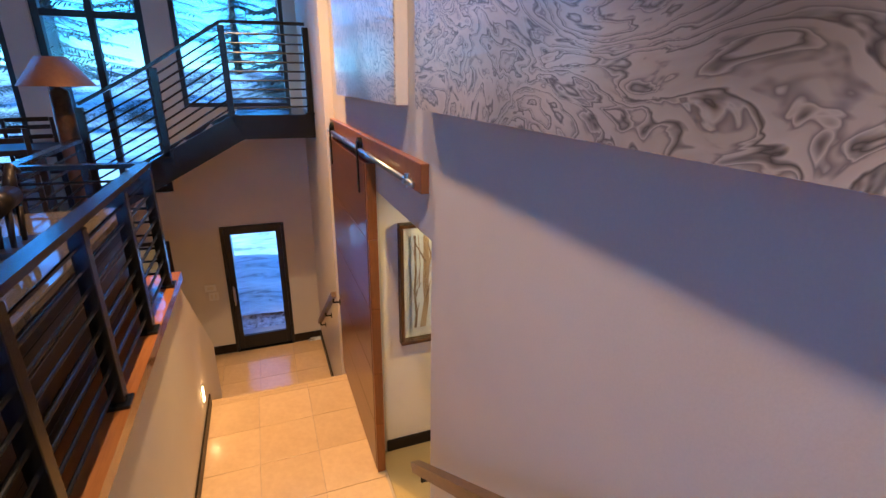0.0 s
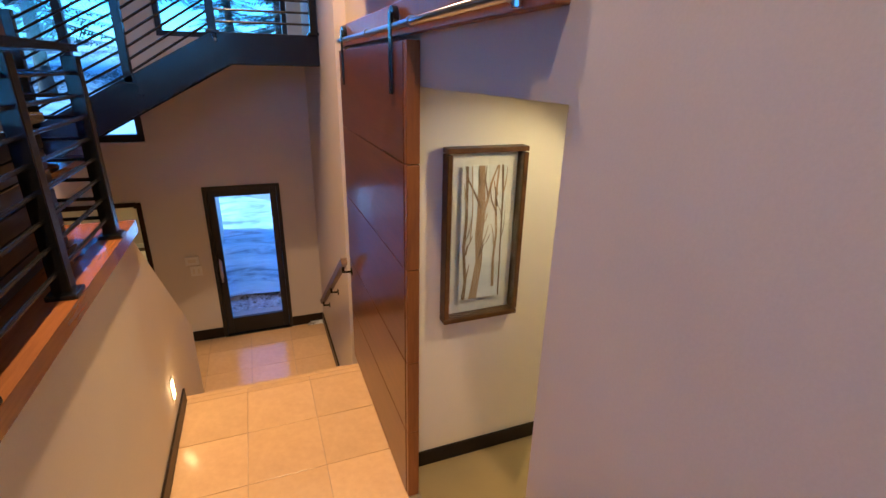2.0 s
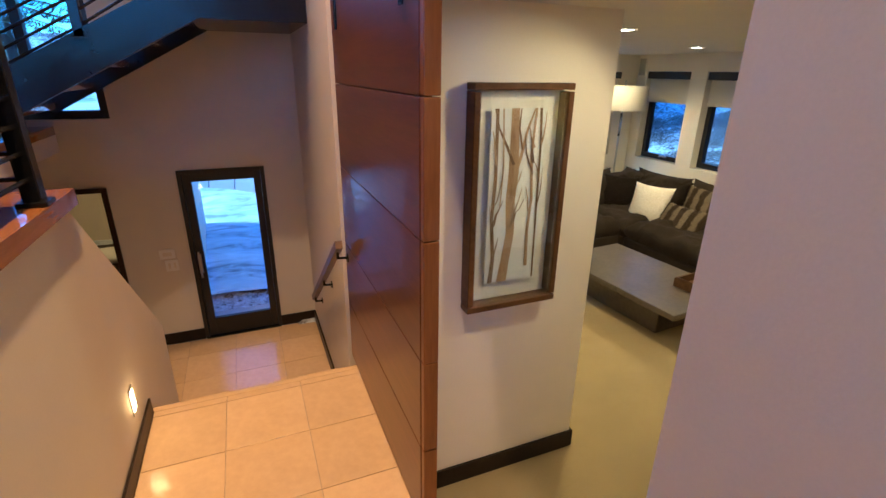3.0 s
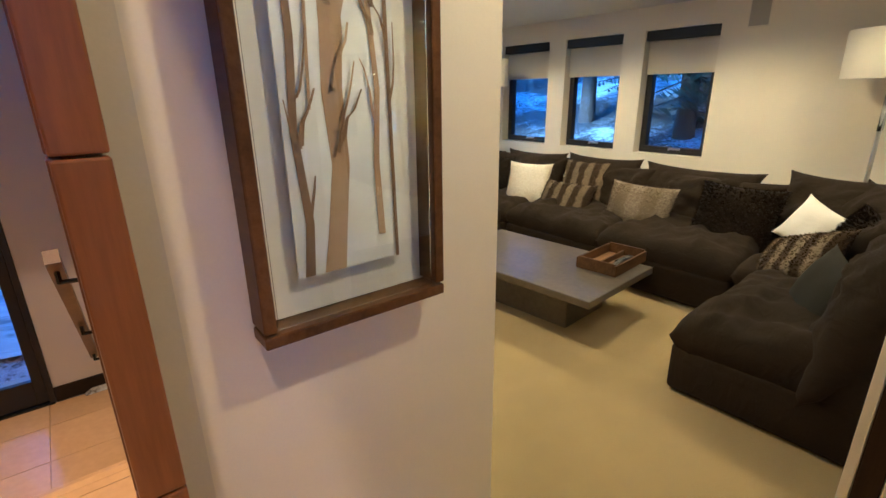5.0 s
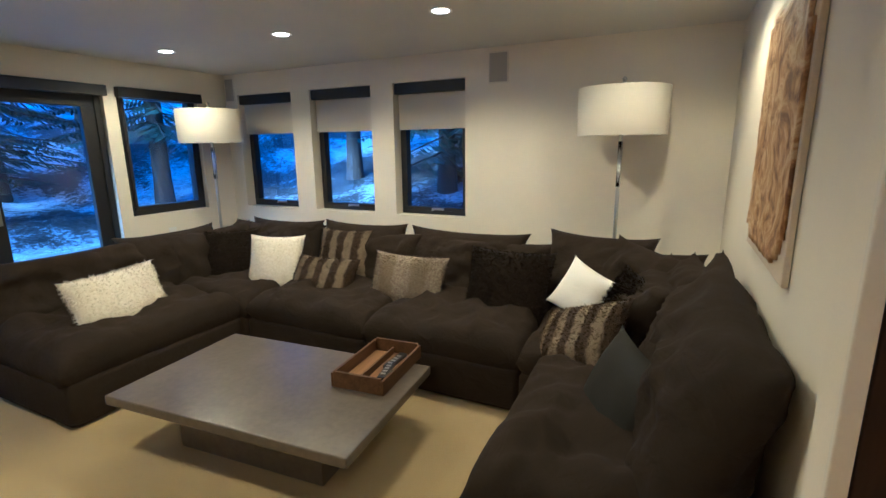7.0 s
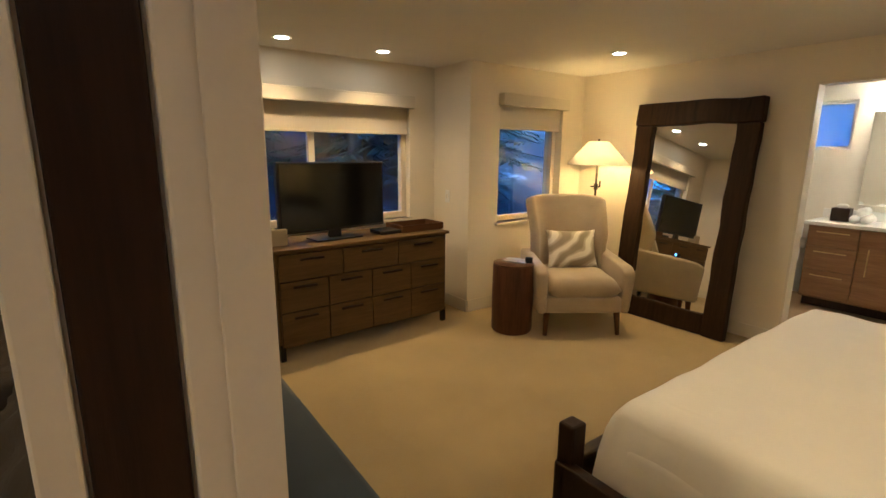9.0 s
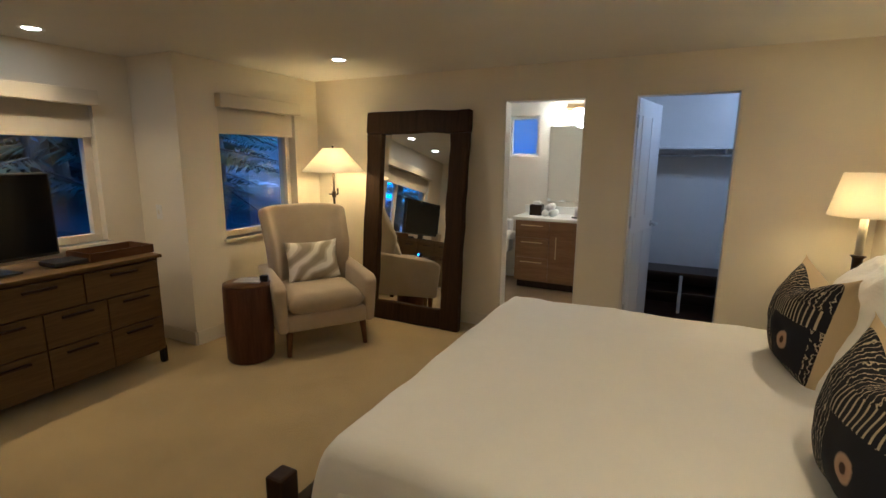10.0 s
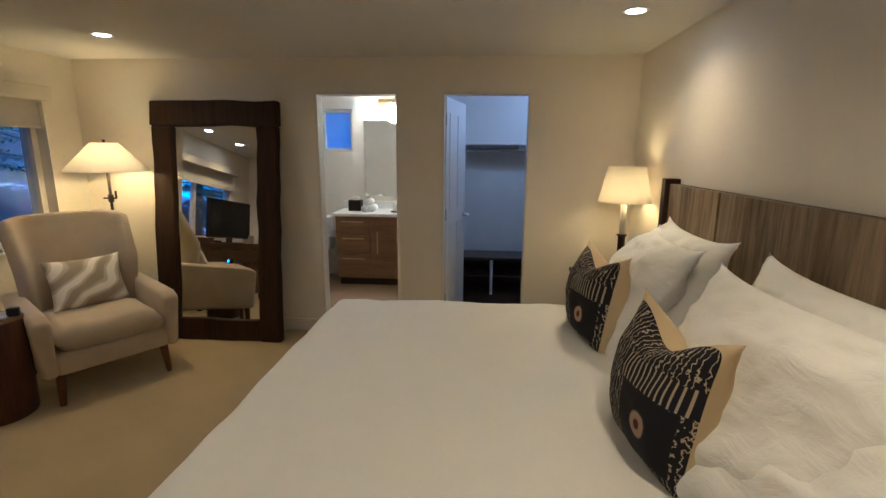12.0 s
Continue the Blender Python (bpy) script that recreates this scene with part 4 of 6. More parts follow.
RAILWOOD = wood("handrail_wood", (0.07, 0.035, 0.018), (0.16, 0.085, 0.045), 0.35, 1)
for a, b, lab in (((1.645, 0.2, 2.17), (1.645, 1.73, 1.07), "dark wooden wall handrail beside the upper stair"), ((1.595, 4.14, 0.965), (1.595, 5.86, -0.20), "brown wooden wall handrail beside the lower steps")):
    wall_x = 1.741 if a[1] < 4 else 1.661
    t = thing("handrail", lab, "handrail")
    part("rail", beam(bmesh.new(), a, b, 0.045, 0.05), RAILWOOD, t)
    for f in (0.04, 0.5, 0.93):
        p = Vector(a).lerp(Vector(b), f)
        bm = bmesh.new()
        rod(bm, p - Vector((0, 0, 0.02)), p - Vector((0, 0, 0.075)), 0.009, 8)
        rod(bm, p - Vector((0, 0, 0.07)), Vector((wall_x, p.y, p.z - 0.075)), 0.009, 8)
        rod(bm, Vector((wall_x - 0.008, p.y, p.z - 0.075)), Vector((wall_x, p.y, p.z - 0.075)), 0.03, 14)
        part("bracket", bm, STEEL_BLACK, t)


def railing(name, label, posts, bars=9, low=0.09, top=0.955, width=0.055, ends=True):
    """A black steel railing through post feet (x, y, z); bars run from post to post."""
    t = thing(name, label, "railing")
    for x, y, z in posts:
        part("post", boxes((x - 0.03, x + 0.03, y - 0.03, y + 0.03, z, z + top - 0.03), (x - 0.05, x + 0.05, y - 0.05, y + 0.05, z, z + 0.02), bevel=0.004), STEEL_BLACK, t)
    for p, q in zip(posts, posts[1:]):
        p, q = Vector(p), Vector(q)
        part("top_rail", beam(bmesh.new(), p + Vector((0, 0, top)), q + Vector((0, 0, top)), width, 0.03), STEEL_BLACK, t)
        for i in range(bars):
            z = low + (top - 0.1 - low) * i / (bars - 1)
            part("bar", rod(bmesh.new(), p + Vector((0, 0, z)), q + Vector((0, 0, z)), 0.009, 8), STEEL_BLACK, t)
    return t


railing("stair_railing", "black steel railing with many thin bars along the upper floor edge", [(0.37, y, UP) for y in (-0.10, 0.64, 1.39, 2.11, 2.81, 3.50)] + [(-0.36, 3.56, UP), (-0.42, 5.1, UP)], 8, 0.1, 0.86, 0.07)
# upper flight to the platform by the window
fl = thing("stair_platform", "black steel upper flight and landing platform below the tall window", "stairs")
fl["kind"] = "structure"
part("platform", boxes((0.88, 1.661, 5.25, 6.51, 2.31, 2.55), bevel=0.004), STEEL_BLACK, fl)
part("stringer", beam(bmesh.new(), (0.90, 5.25, 2.43), (-0.42, 5.25, 1.71), 0.06, 0.25), STEEL_BLACK, fl)
part("stringer", beam(bmesh.new(), (0.90, 6.46, 2.43), (-0.42, 6.46, 1.71), 0.06, 0.25), STEEL_BLACK, fl)
for k in range(5):
    x, z = 0.88 - 0.30 * k, 2.55 - 0.17 * (k + 1)
    part("tread", boxes((x - 0.32, x, 5.28, 6.43, z - 0.05, z), bevel=0.004), HONEY, fl)
railing("platform_railing", "black steel railing of the upper flight and platform", [(-0.40, 5.25, 1.80), (0.24, 5.25, 2.15), (0.86, 5.25, 2.54), (1.625, 5.25, 2.55)], 9, 0.08, 0.86, 0.05)

# console behind the railing, sculpture, floor lamp, dining set
con = thing("console_cabinet", "dark plank-fronted sideboard behind the stair railing", "cabinet")
BLKWOOD = wood("black_stained_planks", (0.012, 0.009, 0.008), (0.035, 0.026, 0.022), 0.4, 1, 1, 0.4, 0.3, 0.2)
part("carcass", boxes((-0.55, 0.20, 0.5, 3.42, UP + 0.002, 2.06)), BLKWOOD, con)
part("top", boxes((-0.58, 0.24, 0.46, 3.45, 2.06, 2.10), bevel=0.005), plain("polished_dark_top", (0.07, 0.06, 0.055), 0.08, 0.2, 60, 3, 0.0), con, "polished dark top")
for k in range(6):
    z = UP + 0.02 + 0.087 * k
    part("plank", boxes((0.20, 0.216 + 0.003 * (k % 2), 0.5, 3.42, z, z + 0.08), bevel=0.003), BLKWOOD, con)
sc = bmesh.new()
box(sc, -0.16, 0.06, 2.95, 3.25, 0, 0.03, 0.005)
for dy, dx in ((0.0, -0.03), (0.12, -0.03), (0.0, -0.08), (0.12, -0.08)):
    rod(sc, (dx, 3.04 + dy, 0.03), (dx + 0.01, 3.05 + dy, 0.2), 0.012, 8, 0.016)
rod(sc, (-0.05, 2.99, 0.23), (-0.05, 3.2, 0.25), 0.055, 12, 0.05)
rod(sc, (-0.05, 3.19, 0.25), (-0.05, 3.27, 0.38), 0.035, 10, 0.022)
rod(sc, (-0.05, 3.25, 0.37), (-0.05, 3.34, 0.34), 0.028, 10, 0.014)
solid("animal_sculpture", smooth(sc), plain("dark_bronze", (0.03, 0.022, 0.018), 0.4, 0.3, 60, 8, 0.2, 0.7), "small dark bronze animal figure on the sideboard", "sculpture", pose(-0.02, -0.42, 2.10))
lp = thing("floor_lamp", "tall floor lamp with a conical copper-brown shade", "lamp", pose(-0.58, 5.45, UP))
bm = bmesh.new()
turned(bm, [(0.0, 0), (0.17, 0.0), (0.17, 0.03), (0.10, 0.05), (0.085, 0.08), (0.09, 0.6), (0.075, 1.26), (0.02, 1.30), (0.02, 1.45), (0.0, 1.45)], 18)
part("post", smooth(bm), WALNUT, lp)
bm = bmesh.new()
turned(bm, [(0.30, 1.31), (0.12, 1.56), (0.115, 1.56), (0.295, 1.31)], 28)
part("shade", smooth(bm), plain("copper_shade", (0.32, 0.14, 0.06), 0.4, 0.2, 30, 4, 0.1, 0.5), lp, "copper-brown conical shade")
def slat_chair(m):
    c = thing("dining_chair", "dark slat-backed dining chair on the upper floor", "chair", m, "dining chairs")
    part("seat", boxes((-0.22, 0.22, -0.22, 0.22, 0.44, 0.475), bevel=0.01), BLKWOOD, c)
    for x in (-0.2, 0.2):
        for y in (-0.2, 0.2):
            part("leg", boxes((x - 0.018, x + 0.018, y - 0.018, y + 0.018, 0.002, 0.44 if y < 0 else 0.98), bevel=0.004), BLKWOOD, c)
    for z in (0.56, 0.66, 0.76, 0.86, 0.94):
        part("slat", boxes((-0.18, 0.18, 0.185, 0.205, z, z + 0.045), bevel=0.004), BLKWOOD, c)
    return c


c0 = slat_chair(pose(-1.0, 5.1, UP, 0, 0, 200))
for x, y, r in ((-1.65, 5.2, 170), (-1.1, 6.1, 20), (-1.8, 6.05, -10)):
    copy_thing(c0, pose(x, y, UP, 0, 0, r))
dt = thing("dining_table", "dark wooden dining table on the upper floor", "table", pose(-1.4, 5.62, UP))
part("tabletop", boxes((-0.75, 0.65, -0.3, 0.3, 0.72, 0.76), bevel=0.006), BLKWOOD, dt)
for x in (-0.68, 0.58):
    for y in (-0.24, 0.24):
        part("leg", boxes((x - 0.03, x + 0.03, y - 0.03, y + 0.03, 0.002, 0.72), bevel=0.005), BLKWOOD, dt)

# switches, step light, doorway trim, things seen through the lower doorway
def plate(name, label, category, bx, toggles, axis=1):
    t = thing(name, label, category)
    part("plate", boxes(bx, bevel=0.003), WHITE, t)
    for b in toggles:
        part("toggle", boxes(b, bevel=0.002), TRIM, t)
    return t


plate("thermostat", "white wall thermostat beside the entry door", "thermostat", (0.19, 0.33, 6.495, 6.518, 0.17, 0.27), [(0.22, 0.30, 6.492, 6.496, 0.20, 0.24)])
plate("switch_plate", "white light switch plate beside the entry door", "switch", (0.225, 0.345, 6.508, 6.518, 0.03, 0.15), [(0.25, 0.27, 6.503, 6.509, 0.06, 0.12), (0.30, 0.32, 6.503, 6.509, 0.06, 0.12)])
sl = thing("step_light", "small recessed step light glowing in the guard wall", "light")
part("trim_plate", boxes((0.391, 0.396, 3.86, 3.94, 0.22, 0.38), bevel=0.002), STEEL, sl)
part("lens", boxes((0.3965, 0.399, 3.875, 3.925, 0.24, 0.36)), glow("step_light_lens", (1.0, 0.66, 0.3), 6.0), sl, "glowing lens")
tr = thing("door_trim", "dark wooden trim round the lower doorway", "door trim")
tr["kind"] = "structure"
part("casing", boxes((-0.17, -0.125, 6.495, 6.74, -0.81, 0.93), (-1.26, -0.17, 6.495, 6.74, 0.89, 0.935), (-1.26, -1.215, 6.495, 6.74, -0.81, 0.89), bevel=0.003), DARKWOOD, tr)
fp = thing("framed_print", "small framed print on the far wall", "picture")
part("frame_edge", boxes((-0.75, -0.25, 8.96, 8.998, 0.25, 0.95), bevel=0.004), DARKWOOD, fp)
part("print", boxes((-0.70, -0.30, 8.955, 8.959, 0.30, 0.90)), plain("print_paper", (0.7, 0.62, 0.5), 0.6, 0.2, 8, 3, 0.0), fp)
bb = thing("guest_bed", "dark bed with a white pillow in the far room", "bed", pose(-0.6, 8.0, -0.82))
part("frame_base", boxes((-0.9, 0.85, -0.9, 0.8, 0.002, 0.5), bevel=0.02), DARKWOOD, bb)
pb = pillow_bm(0.6, 0.4, 0.16, 3)
for v in pb.verts:
    v.co.z += 0.6
part("pillow", smooth(pb), LINEN_WHITE, bb)
# unseen point light, added to brighten the far room
bulb("back_room_bulb", (-0.6, 7.6, 1.2), 3)
# trodden snow on the slope outside the entry, a stone kerb across it
TRODDEN, nt, b = shader("trodden_snow")
v = coords(nt)
patch, specks = noise_tex(nt, coords(nt, 1, (0.6, 1.8, 1)), 2.2, 6, 0.7, 1.2), noise_tex(nt, v, 22, 5, 0.8)
col = ramp(nt, patch, [(0.36, (0.30, 0.33, 0.37)), (0.47, (0.62, 0.68, 0.75)), (0.62, (0.88, 0.91, 0.95))])
col = blend(nt, 1.0, col, ramp(nt, specks, [(0.27, (0.22, 0.2, 0.18)), (0.36, (1, 1, 1))]), "MULTIPLY")
nt.links.new(col, b.inputs["Base Color"])
b.inputs["Roughness"].default_value = 0.8
bump(nt, b, patch, 0.6, 0.08)
bm = bmesh.new()
sg = [[bm.verts.new((-3.5 + 0.3 * i, 7.45 + 0.3 * j, ground_z(-3.5 + 0.3 * i, 7.45 + 0.3 * j) + 0.05 + 0.06 * noise.noise(Vector((i * 0.4, j * 0.5, 3))))) for j in range(28)] for i in range(19)]
for i in range(18):
    for j in range(27):
        bm.faces.new((sg[i][j], sg[i + 1][j], sg[i + 1][j + 1], sg[i][j + 1]))
structure("ground_snow", smooth(bm), TRODDEN, "trodden snow on the slope outside the entry", "snow")
kb = thing("stone_kerb", "low curved stone kerb across the snowy slope", "kerb")
for k in range(9):
    x0, x1 = -1.6 + 0.42 * k, -1.6 + 0.42 * (k + 1) - 0.02
    y0, y1 = 10.6 - 0.05 * (k - 2) ** 2 * 0.4, 10.6 - 0.05 * (k - 1) ** 2 * 0.4
    p, q = Vector((x0, y0, ground_z(x0, y0) + 0.13)), Vector((x1, y1, ground_z(x1, y1) + 0.13))
    part("stone", beam(bmesh.new(), p, q, 0.2, 0.24), STONE, kb)

# ---- sitting room things ----


def can_light(x, y, z):
    t = thing("recessed_light", "round white recessed ceiling light, switched on", "ceiling light", pose(x, y, z), "recessed ceiling lights")
    bm = bmesh.new()
    turned(bm, [(0.045, 0.0), (0.062, -0.006), (0.068, -0.004), (0.068, 0.0)], 24)
    part("trim_ring", smooth(bm), WHITE, t)
    bm = bmesh.new()
    turned(bm, [(0.0, -0.003), (0.046, -0.003)], 20)
    part("lens", bm, CANLENS, t, "glowing lens")
    return t


CANLENS = glow("recessed_lens", (1.0, 0.86, 0.62), 18.0)
# fittings go at the unseen added lights as well
for x, y in (*MEDIA_CANS, (2.62, 2.32)):
    can_light(x, y, 2.24)
for x, y in BED_CANS:
    can_light(x, y, 2.315)


def drum_lamp(m):
    t = thing("floor_lamp", "steel floor lamp with a white drum shade, switched off", "lamp", m, "sitting room floor lamps")
    bm = bmesh.new()
    turned(bm, [(0.0, 0.002), (0.15, 0.002), (0.15, 0.018), (0.03, 0.03), (0.0, 0.03)], 28)
    part("foot", smooth(bm), STEEL, t)
    bm = rod(bmesh.new(), (0, 0, 0.02), (0, 0, 1.885), 0.013, 12)
    part("pole", smooth(bm), STEEL, t)
    for dx in (-0.03, 0.03):
        part("tube", smooth(rod(bmesh.new(), (dx, 0, 1.2), (dx, 0, 1.5), 0.012, 10)), GLASS, t, "clear glass tube")
    bm = bmesh.new()
    turned(bm, [(0.285, 1.54), (0.29, 1.845), (0.286, 1.845), (0.281, 1.54)], 40)
    part("shade", smooth(bm), SHADE, t, "white fabric drum shade")
    bm = bmesh.new()
    turned(bm, [(0.01, 1.845), (0.285, 1.842)], 40)
    part("diffuser", smooth(bm), SHADE, t)
    for k in range(3):
        a = k * 2.094
        part("spoke", rod(bmesh.new(), (0, 0, 1.55), (0.283 * math.cos(a), 0.283 * math.sin(a), 1.55), 0.004, 6), STEEL, t)
    bm = bmesh.new()
    turned(bm, [(0.0, 1.885), (0.013, 1.89), (0.016, 1.905), (0.0, 1.92)], 12)
    part("finial", smooth(bm), STEEL, t)
    return t


l0 = drum_lamp(pose(6.10, 2.825, 0))
copy_thing(l0, pose(5.86, 6.50, 0, 0, 0, 40))

# cushions
def fur_mat(name, a, b, bands=0.0, axis=0):
    m, nt, bs = shader(name)
    st = [1.0, 1.0, 1.0]
    v = coords(nt, 1.0, st)
    f = noise_tex(nt, v, 60, 5, 0.7)
    col = ramp(nt, f, [(0.3, a), (0.7, b)])
    if bands:
        wv = nt.nodes.new("ShaderNodeTexWave")
        wv.bands_direction = "XYZ"[axis]
        wv.inputs["Scale"].default_value, wv.inputs["Distortion"].default_value, wv.inputs["Detail Scale"].default_value = bands, 1.2, 6
        nt.links.new(v, wv.inputs["Vector"])
        col = blend(nt, ramp(nt, wv.outputs["Fac"], [(0.35, (0, 0, 0)), (0.75, (1, 1, 1))]), col, blend(nt, f, (0.13, 0.095, 0.065), (0.30, 0.24, 0.17)))
    nt.links.new(col, bs.inputs["Base Color"])
    bs.inputs["Roughness"].default_value, bs.inputs["Sheen Weight"].default_value = 0.95, 0.03
    bs.inputs["Specular IOR Level"].default_value = 0.12
    bump(nt, bs, f, 0.5, 0.006)
    return m


def cushion(label, w, d, h, m, material, seed, fur=0.0, count=2600, name="throw_pillow", ears=0.03, power=2.6, lump=0.06, folds=0.0):
    bm = smooth(pillow_bm(w, d, h, seed, 36 if folds else 16, power, ears, lump, 0.55))
    if folds:
        slouch(bm, seed, folds)
    if fur:
        r = random.Random(seed)
        bm.normal_update()
        faces = list(bm.faces)
        strands = []
        for _ in range(count):
            f = faces[r.randrange(len(faces))]
            c = f.verts[0].co.lerp(f.verts[2].co, r.random()).lerp(f.verts[1].co.lerp(f.verts[3].co, r.random()), r.random())
            strands.append((c.copy(), f.normal.copy()))
        for c, nrm in strands:
            n = (nrm + Vector((r.uniform(-.7, .7), r.uniform(-.9, .5), r.uniform(-.7, .7)))).normalized()
            s = n.orthogonal().normalized() * 0.0035
            bm.faces.new([bm.verts.new(q) for q in (c - s, c + s, c + n * fur * r.uniform(0.6, 1.2))])
    return solid(name, bm, material, label, "pillow", m)


WHITEFUR = fur_mat("white_faux_fur", (0.72, 0.66, 0.56), (0.90, 0.86, 0.78))
DARKFUR = fur_mat("dark_brown_faux_fur", (0.007, 0.005, 0.004), (0.024, 0.016, 0.011))
STRIPEFUR = fur_mat("striped_brown_faux_fur", (0.028, 0.019, 0.013), (0.075, 0.05, 0.034), 2.4, 0)
GREYFUR = fur_mat("grey_brown_faux_fur", (0.16, 0.12, 0.085), (0.40, 0.34, 0.27), 1.2, 0)
E_ = -90  # facing west
cushion("long white faux-fur cushion on the sofa", 0.62, 0.38, 0.19, pose(4.36, 5.66, 0.54, 68, 0, 8), WHITEFUR, 11, 0.026, 4200)
cushion("dark brown faux-fur cushion in the sofa corner", 0.46, 0.46, 0.18, pose(5.40, 5.86, 0.58, 66, 0, -50), DARKFUR, 12, 0.026, 4200)
cushion("square white fleece cushion on the sofa", 0.46, 0.46, 0.16, pose(5.40, 5.34, 0.57, 70, 0, -72), WHITEFUR, 13, 0.013, 4200)
cushion("brown striped faux-fur cushion leaning on another", 0.46, 0.42, 0.17, pose(5.70, 4.88, 0.62, 70, 0, -84), STRIPEFUR, 14, 0.02, 4200)
cushion("brown striped faux-fur cushion on the sofa", 0.58, 0.37, 0.18, pose(5.42, 4.88, 0.48, 60, 0, -88), STRIPEFUR, 15, 0.02, 4200)
cushion("long grey-brown faux-fur cushion on the sofa", 0.60, 0.40, 0.18, pose(5.48, 4.16, 0.53, 66, 0, -92), GREYFUR, 16, 0.02, 4200)
cushion("square dark brown faux-fur cushion on the sofa", 0.58, 0.54, 0.20, pose(5.52, 3.42, 0.55, 66, 0, -92), DARKFUR, 17, 0.028, 5200)
cushion("white cotton cushion half hidden on the sofa", 0.32, 0.32, 0.13, pose(5.42, 2.92, 0.62, 66, 22, -112), LINEN_WHITE, 18)
cushion("brown banded knit-and-fur cushion on the sofa corner", 0.58, 0.40, 0.18, pose(5.0, 2.86, 0.50, 50, -22, -124), STRIPEFUR, 19, 0.014, 4200)
cushion("black faux-fur cushion in the sofa corner", 0.50, 0.48, 0.18, pose(5.16, 2.62, 0.57, 62, 8, -140), DARKFUR, 20, 0.028, 5200)
VELVET = fabric("slate_grey_velvet", (0.03, 0.029, 0.027), 300, 0.25, 0.85, 0.2, 0.0)
cushion("slate grey velvet cushion leaning on the sofa back", 0.40, 0.38, 0.14, pose(4.44, 2.60, 0.54, 66, 8, 212), VELVET, 21)
BACKS = [(0.78, 0.54, pose(5.84, 4.80, 0.60, 74, 0, -88)), (0.96, 0.54, pose(5.86, 3.88, 0.59, 72, 0, -92)), (0.70, 0.54, pose(5.80, 2.90, 0.64, 70, 0, -100)), (0.66, 0.52, pose(5.58, 2.60, 0.63, 62, 6, -128)),
         (0.60, 0.5, pose(5.30, 2.40, 0.64, 66, 0, -172)), (0.78, 0.54, pose(5.84, 5.66, 0.58, 74, 0, -86)), (0.8, 0.52, pose(5.1, 6.14, 0.58, 72, 0, -4)), (1.34, 0.74, pose(4.50, 2.36, 0.62, 70, 0, 181))]
for k, (w, d_, m) in enumerate(BACKS):
    cushion("loose charcoal-brown sofa back cushion", w, d_, 0.32 if w > 1.2 else 0.25, m, SOFA, 30 + k, name="back_cushion", ears=0.05, power=3.0, lump=0.12, folds=0.028)

# tray on the table
ty = thing("serving_tray", "wooden serving tray holding remote controls on the coffee table", "tray", pose(4.555, 3.80, 0.3285, 0, 0, 5))
RUSTIC = wood("rustic_tray_wood", (0.05, 0.025, 0.012), (0.16, 0.085, 0.04), 0.55, 0)
part("floor_board", boxes((-0.21, 0.21, -0.13, 0.13, 0.001, 0.012)), wood("tray_inside_wood", (0.20, 0.10, 0.045), (0.36, 0.20, 0.09), 0.5, 0), ty)
for b in ((-0.225, 0.225, -0.145, -0.13, 0, 0.075), (-0.225, 0.225, 0.13, 0.145, 0, 0.075), (-0.225, -0.21, -0.13, 0.13, 0, 0.085), (0.21, 0.225, -0.13, 0.13, 0, 0.085)):
    part("side", boxes(b, bevel=0.003), RUSTIC, ty)
part("divider", boxes((-0.2, 0.2, 0.01, 0.02, 0.012, 0.05)), RUSTIC, ty)
for dx, dy, r in ((-0.02, -0.06, 8), (0.1, -0.04, -6)):
    rm = thing("remote_control", "black television remote lying in the tray", "remote", pose(4.555 + dx, 3.80 + dy, 0.3415, 0, 0, r + 6), "remote controls")
    part("case", boxes((-0.09, 0.09, -0.022, 0.022, 0, 0.02), bevel=0.005), BLACK, rm)
    for i in range(4):
        part("button", boxes((-0.06 + 0.03 * i, -0.045 + 0.03 * i, -0.012, 0.012, 0.02, 0.0225)), STEEL, rm)

# wall speakers, sockets, wall art, framed picture
for bx in ((6.375, 6.384, 3.715, 3.88, 1.965, 2.205), (6.375, 6.384, 6.72, 6.85, 1.965, 2.205)):
    sp = thing("wall_speaker", "flush rectangular wall speaker with pale grille", "speaker", group="wall speakers")
    part("rim", boxes(bx, bevel=0.002), TRIM, sp)
    x0, x1, y0, y1, z0, z1 = bx
    part("grille", boxes((x0 - 0.003, x0 - 0.0005, y0 + 0.01, y1 - 0.01, z0 + 0.012, z1 - 0.012)), plain("speaker_grille", (0.42, 0.40, 0.37), 0.8, 0.1, 500, 3, 0.6), sp)
so = thing("wall_socket", "white wall socket near the sofa corner", "socket")
part("plate", boxes((6.10, 6.175, 2.1515, 2.157, 0.56, 0.68), bevel=0.002), WHITE, so)
part("outlet", boxes((6.12, 6.155, 2.1572, 2.159, 0.63, 0.66), bevel=0.001), TRIM, so)
part("outlet", boxes((6.12, 6.155, 2.1572, 2.159, 0.58, 0.61), bevel=0.001), TRIM, so)
so = thing("wall_socket", "white wall socket under the window", "socket")
part("plate", boxes((5.56, 5.64, 6.863, 6.869, 0.62, 0.74), bevel=0.002), WHITE, so)

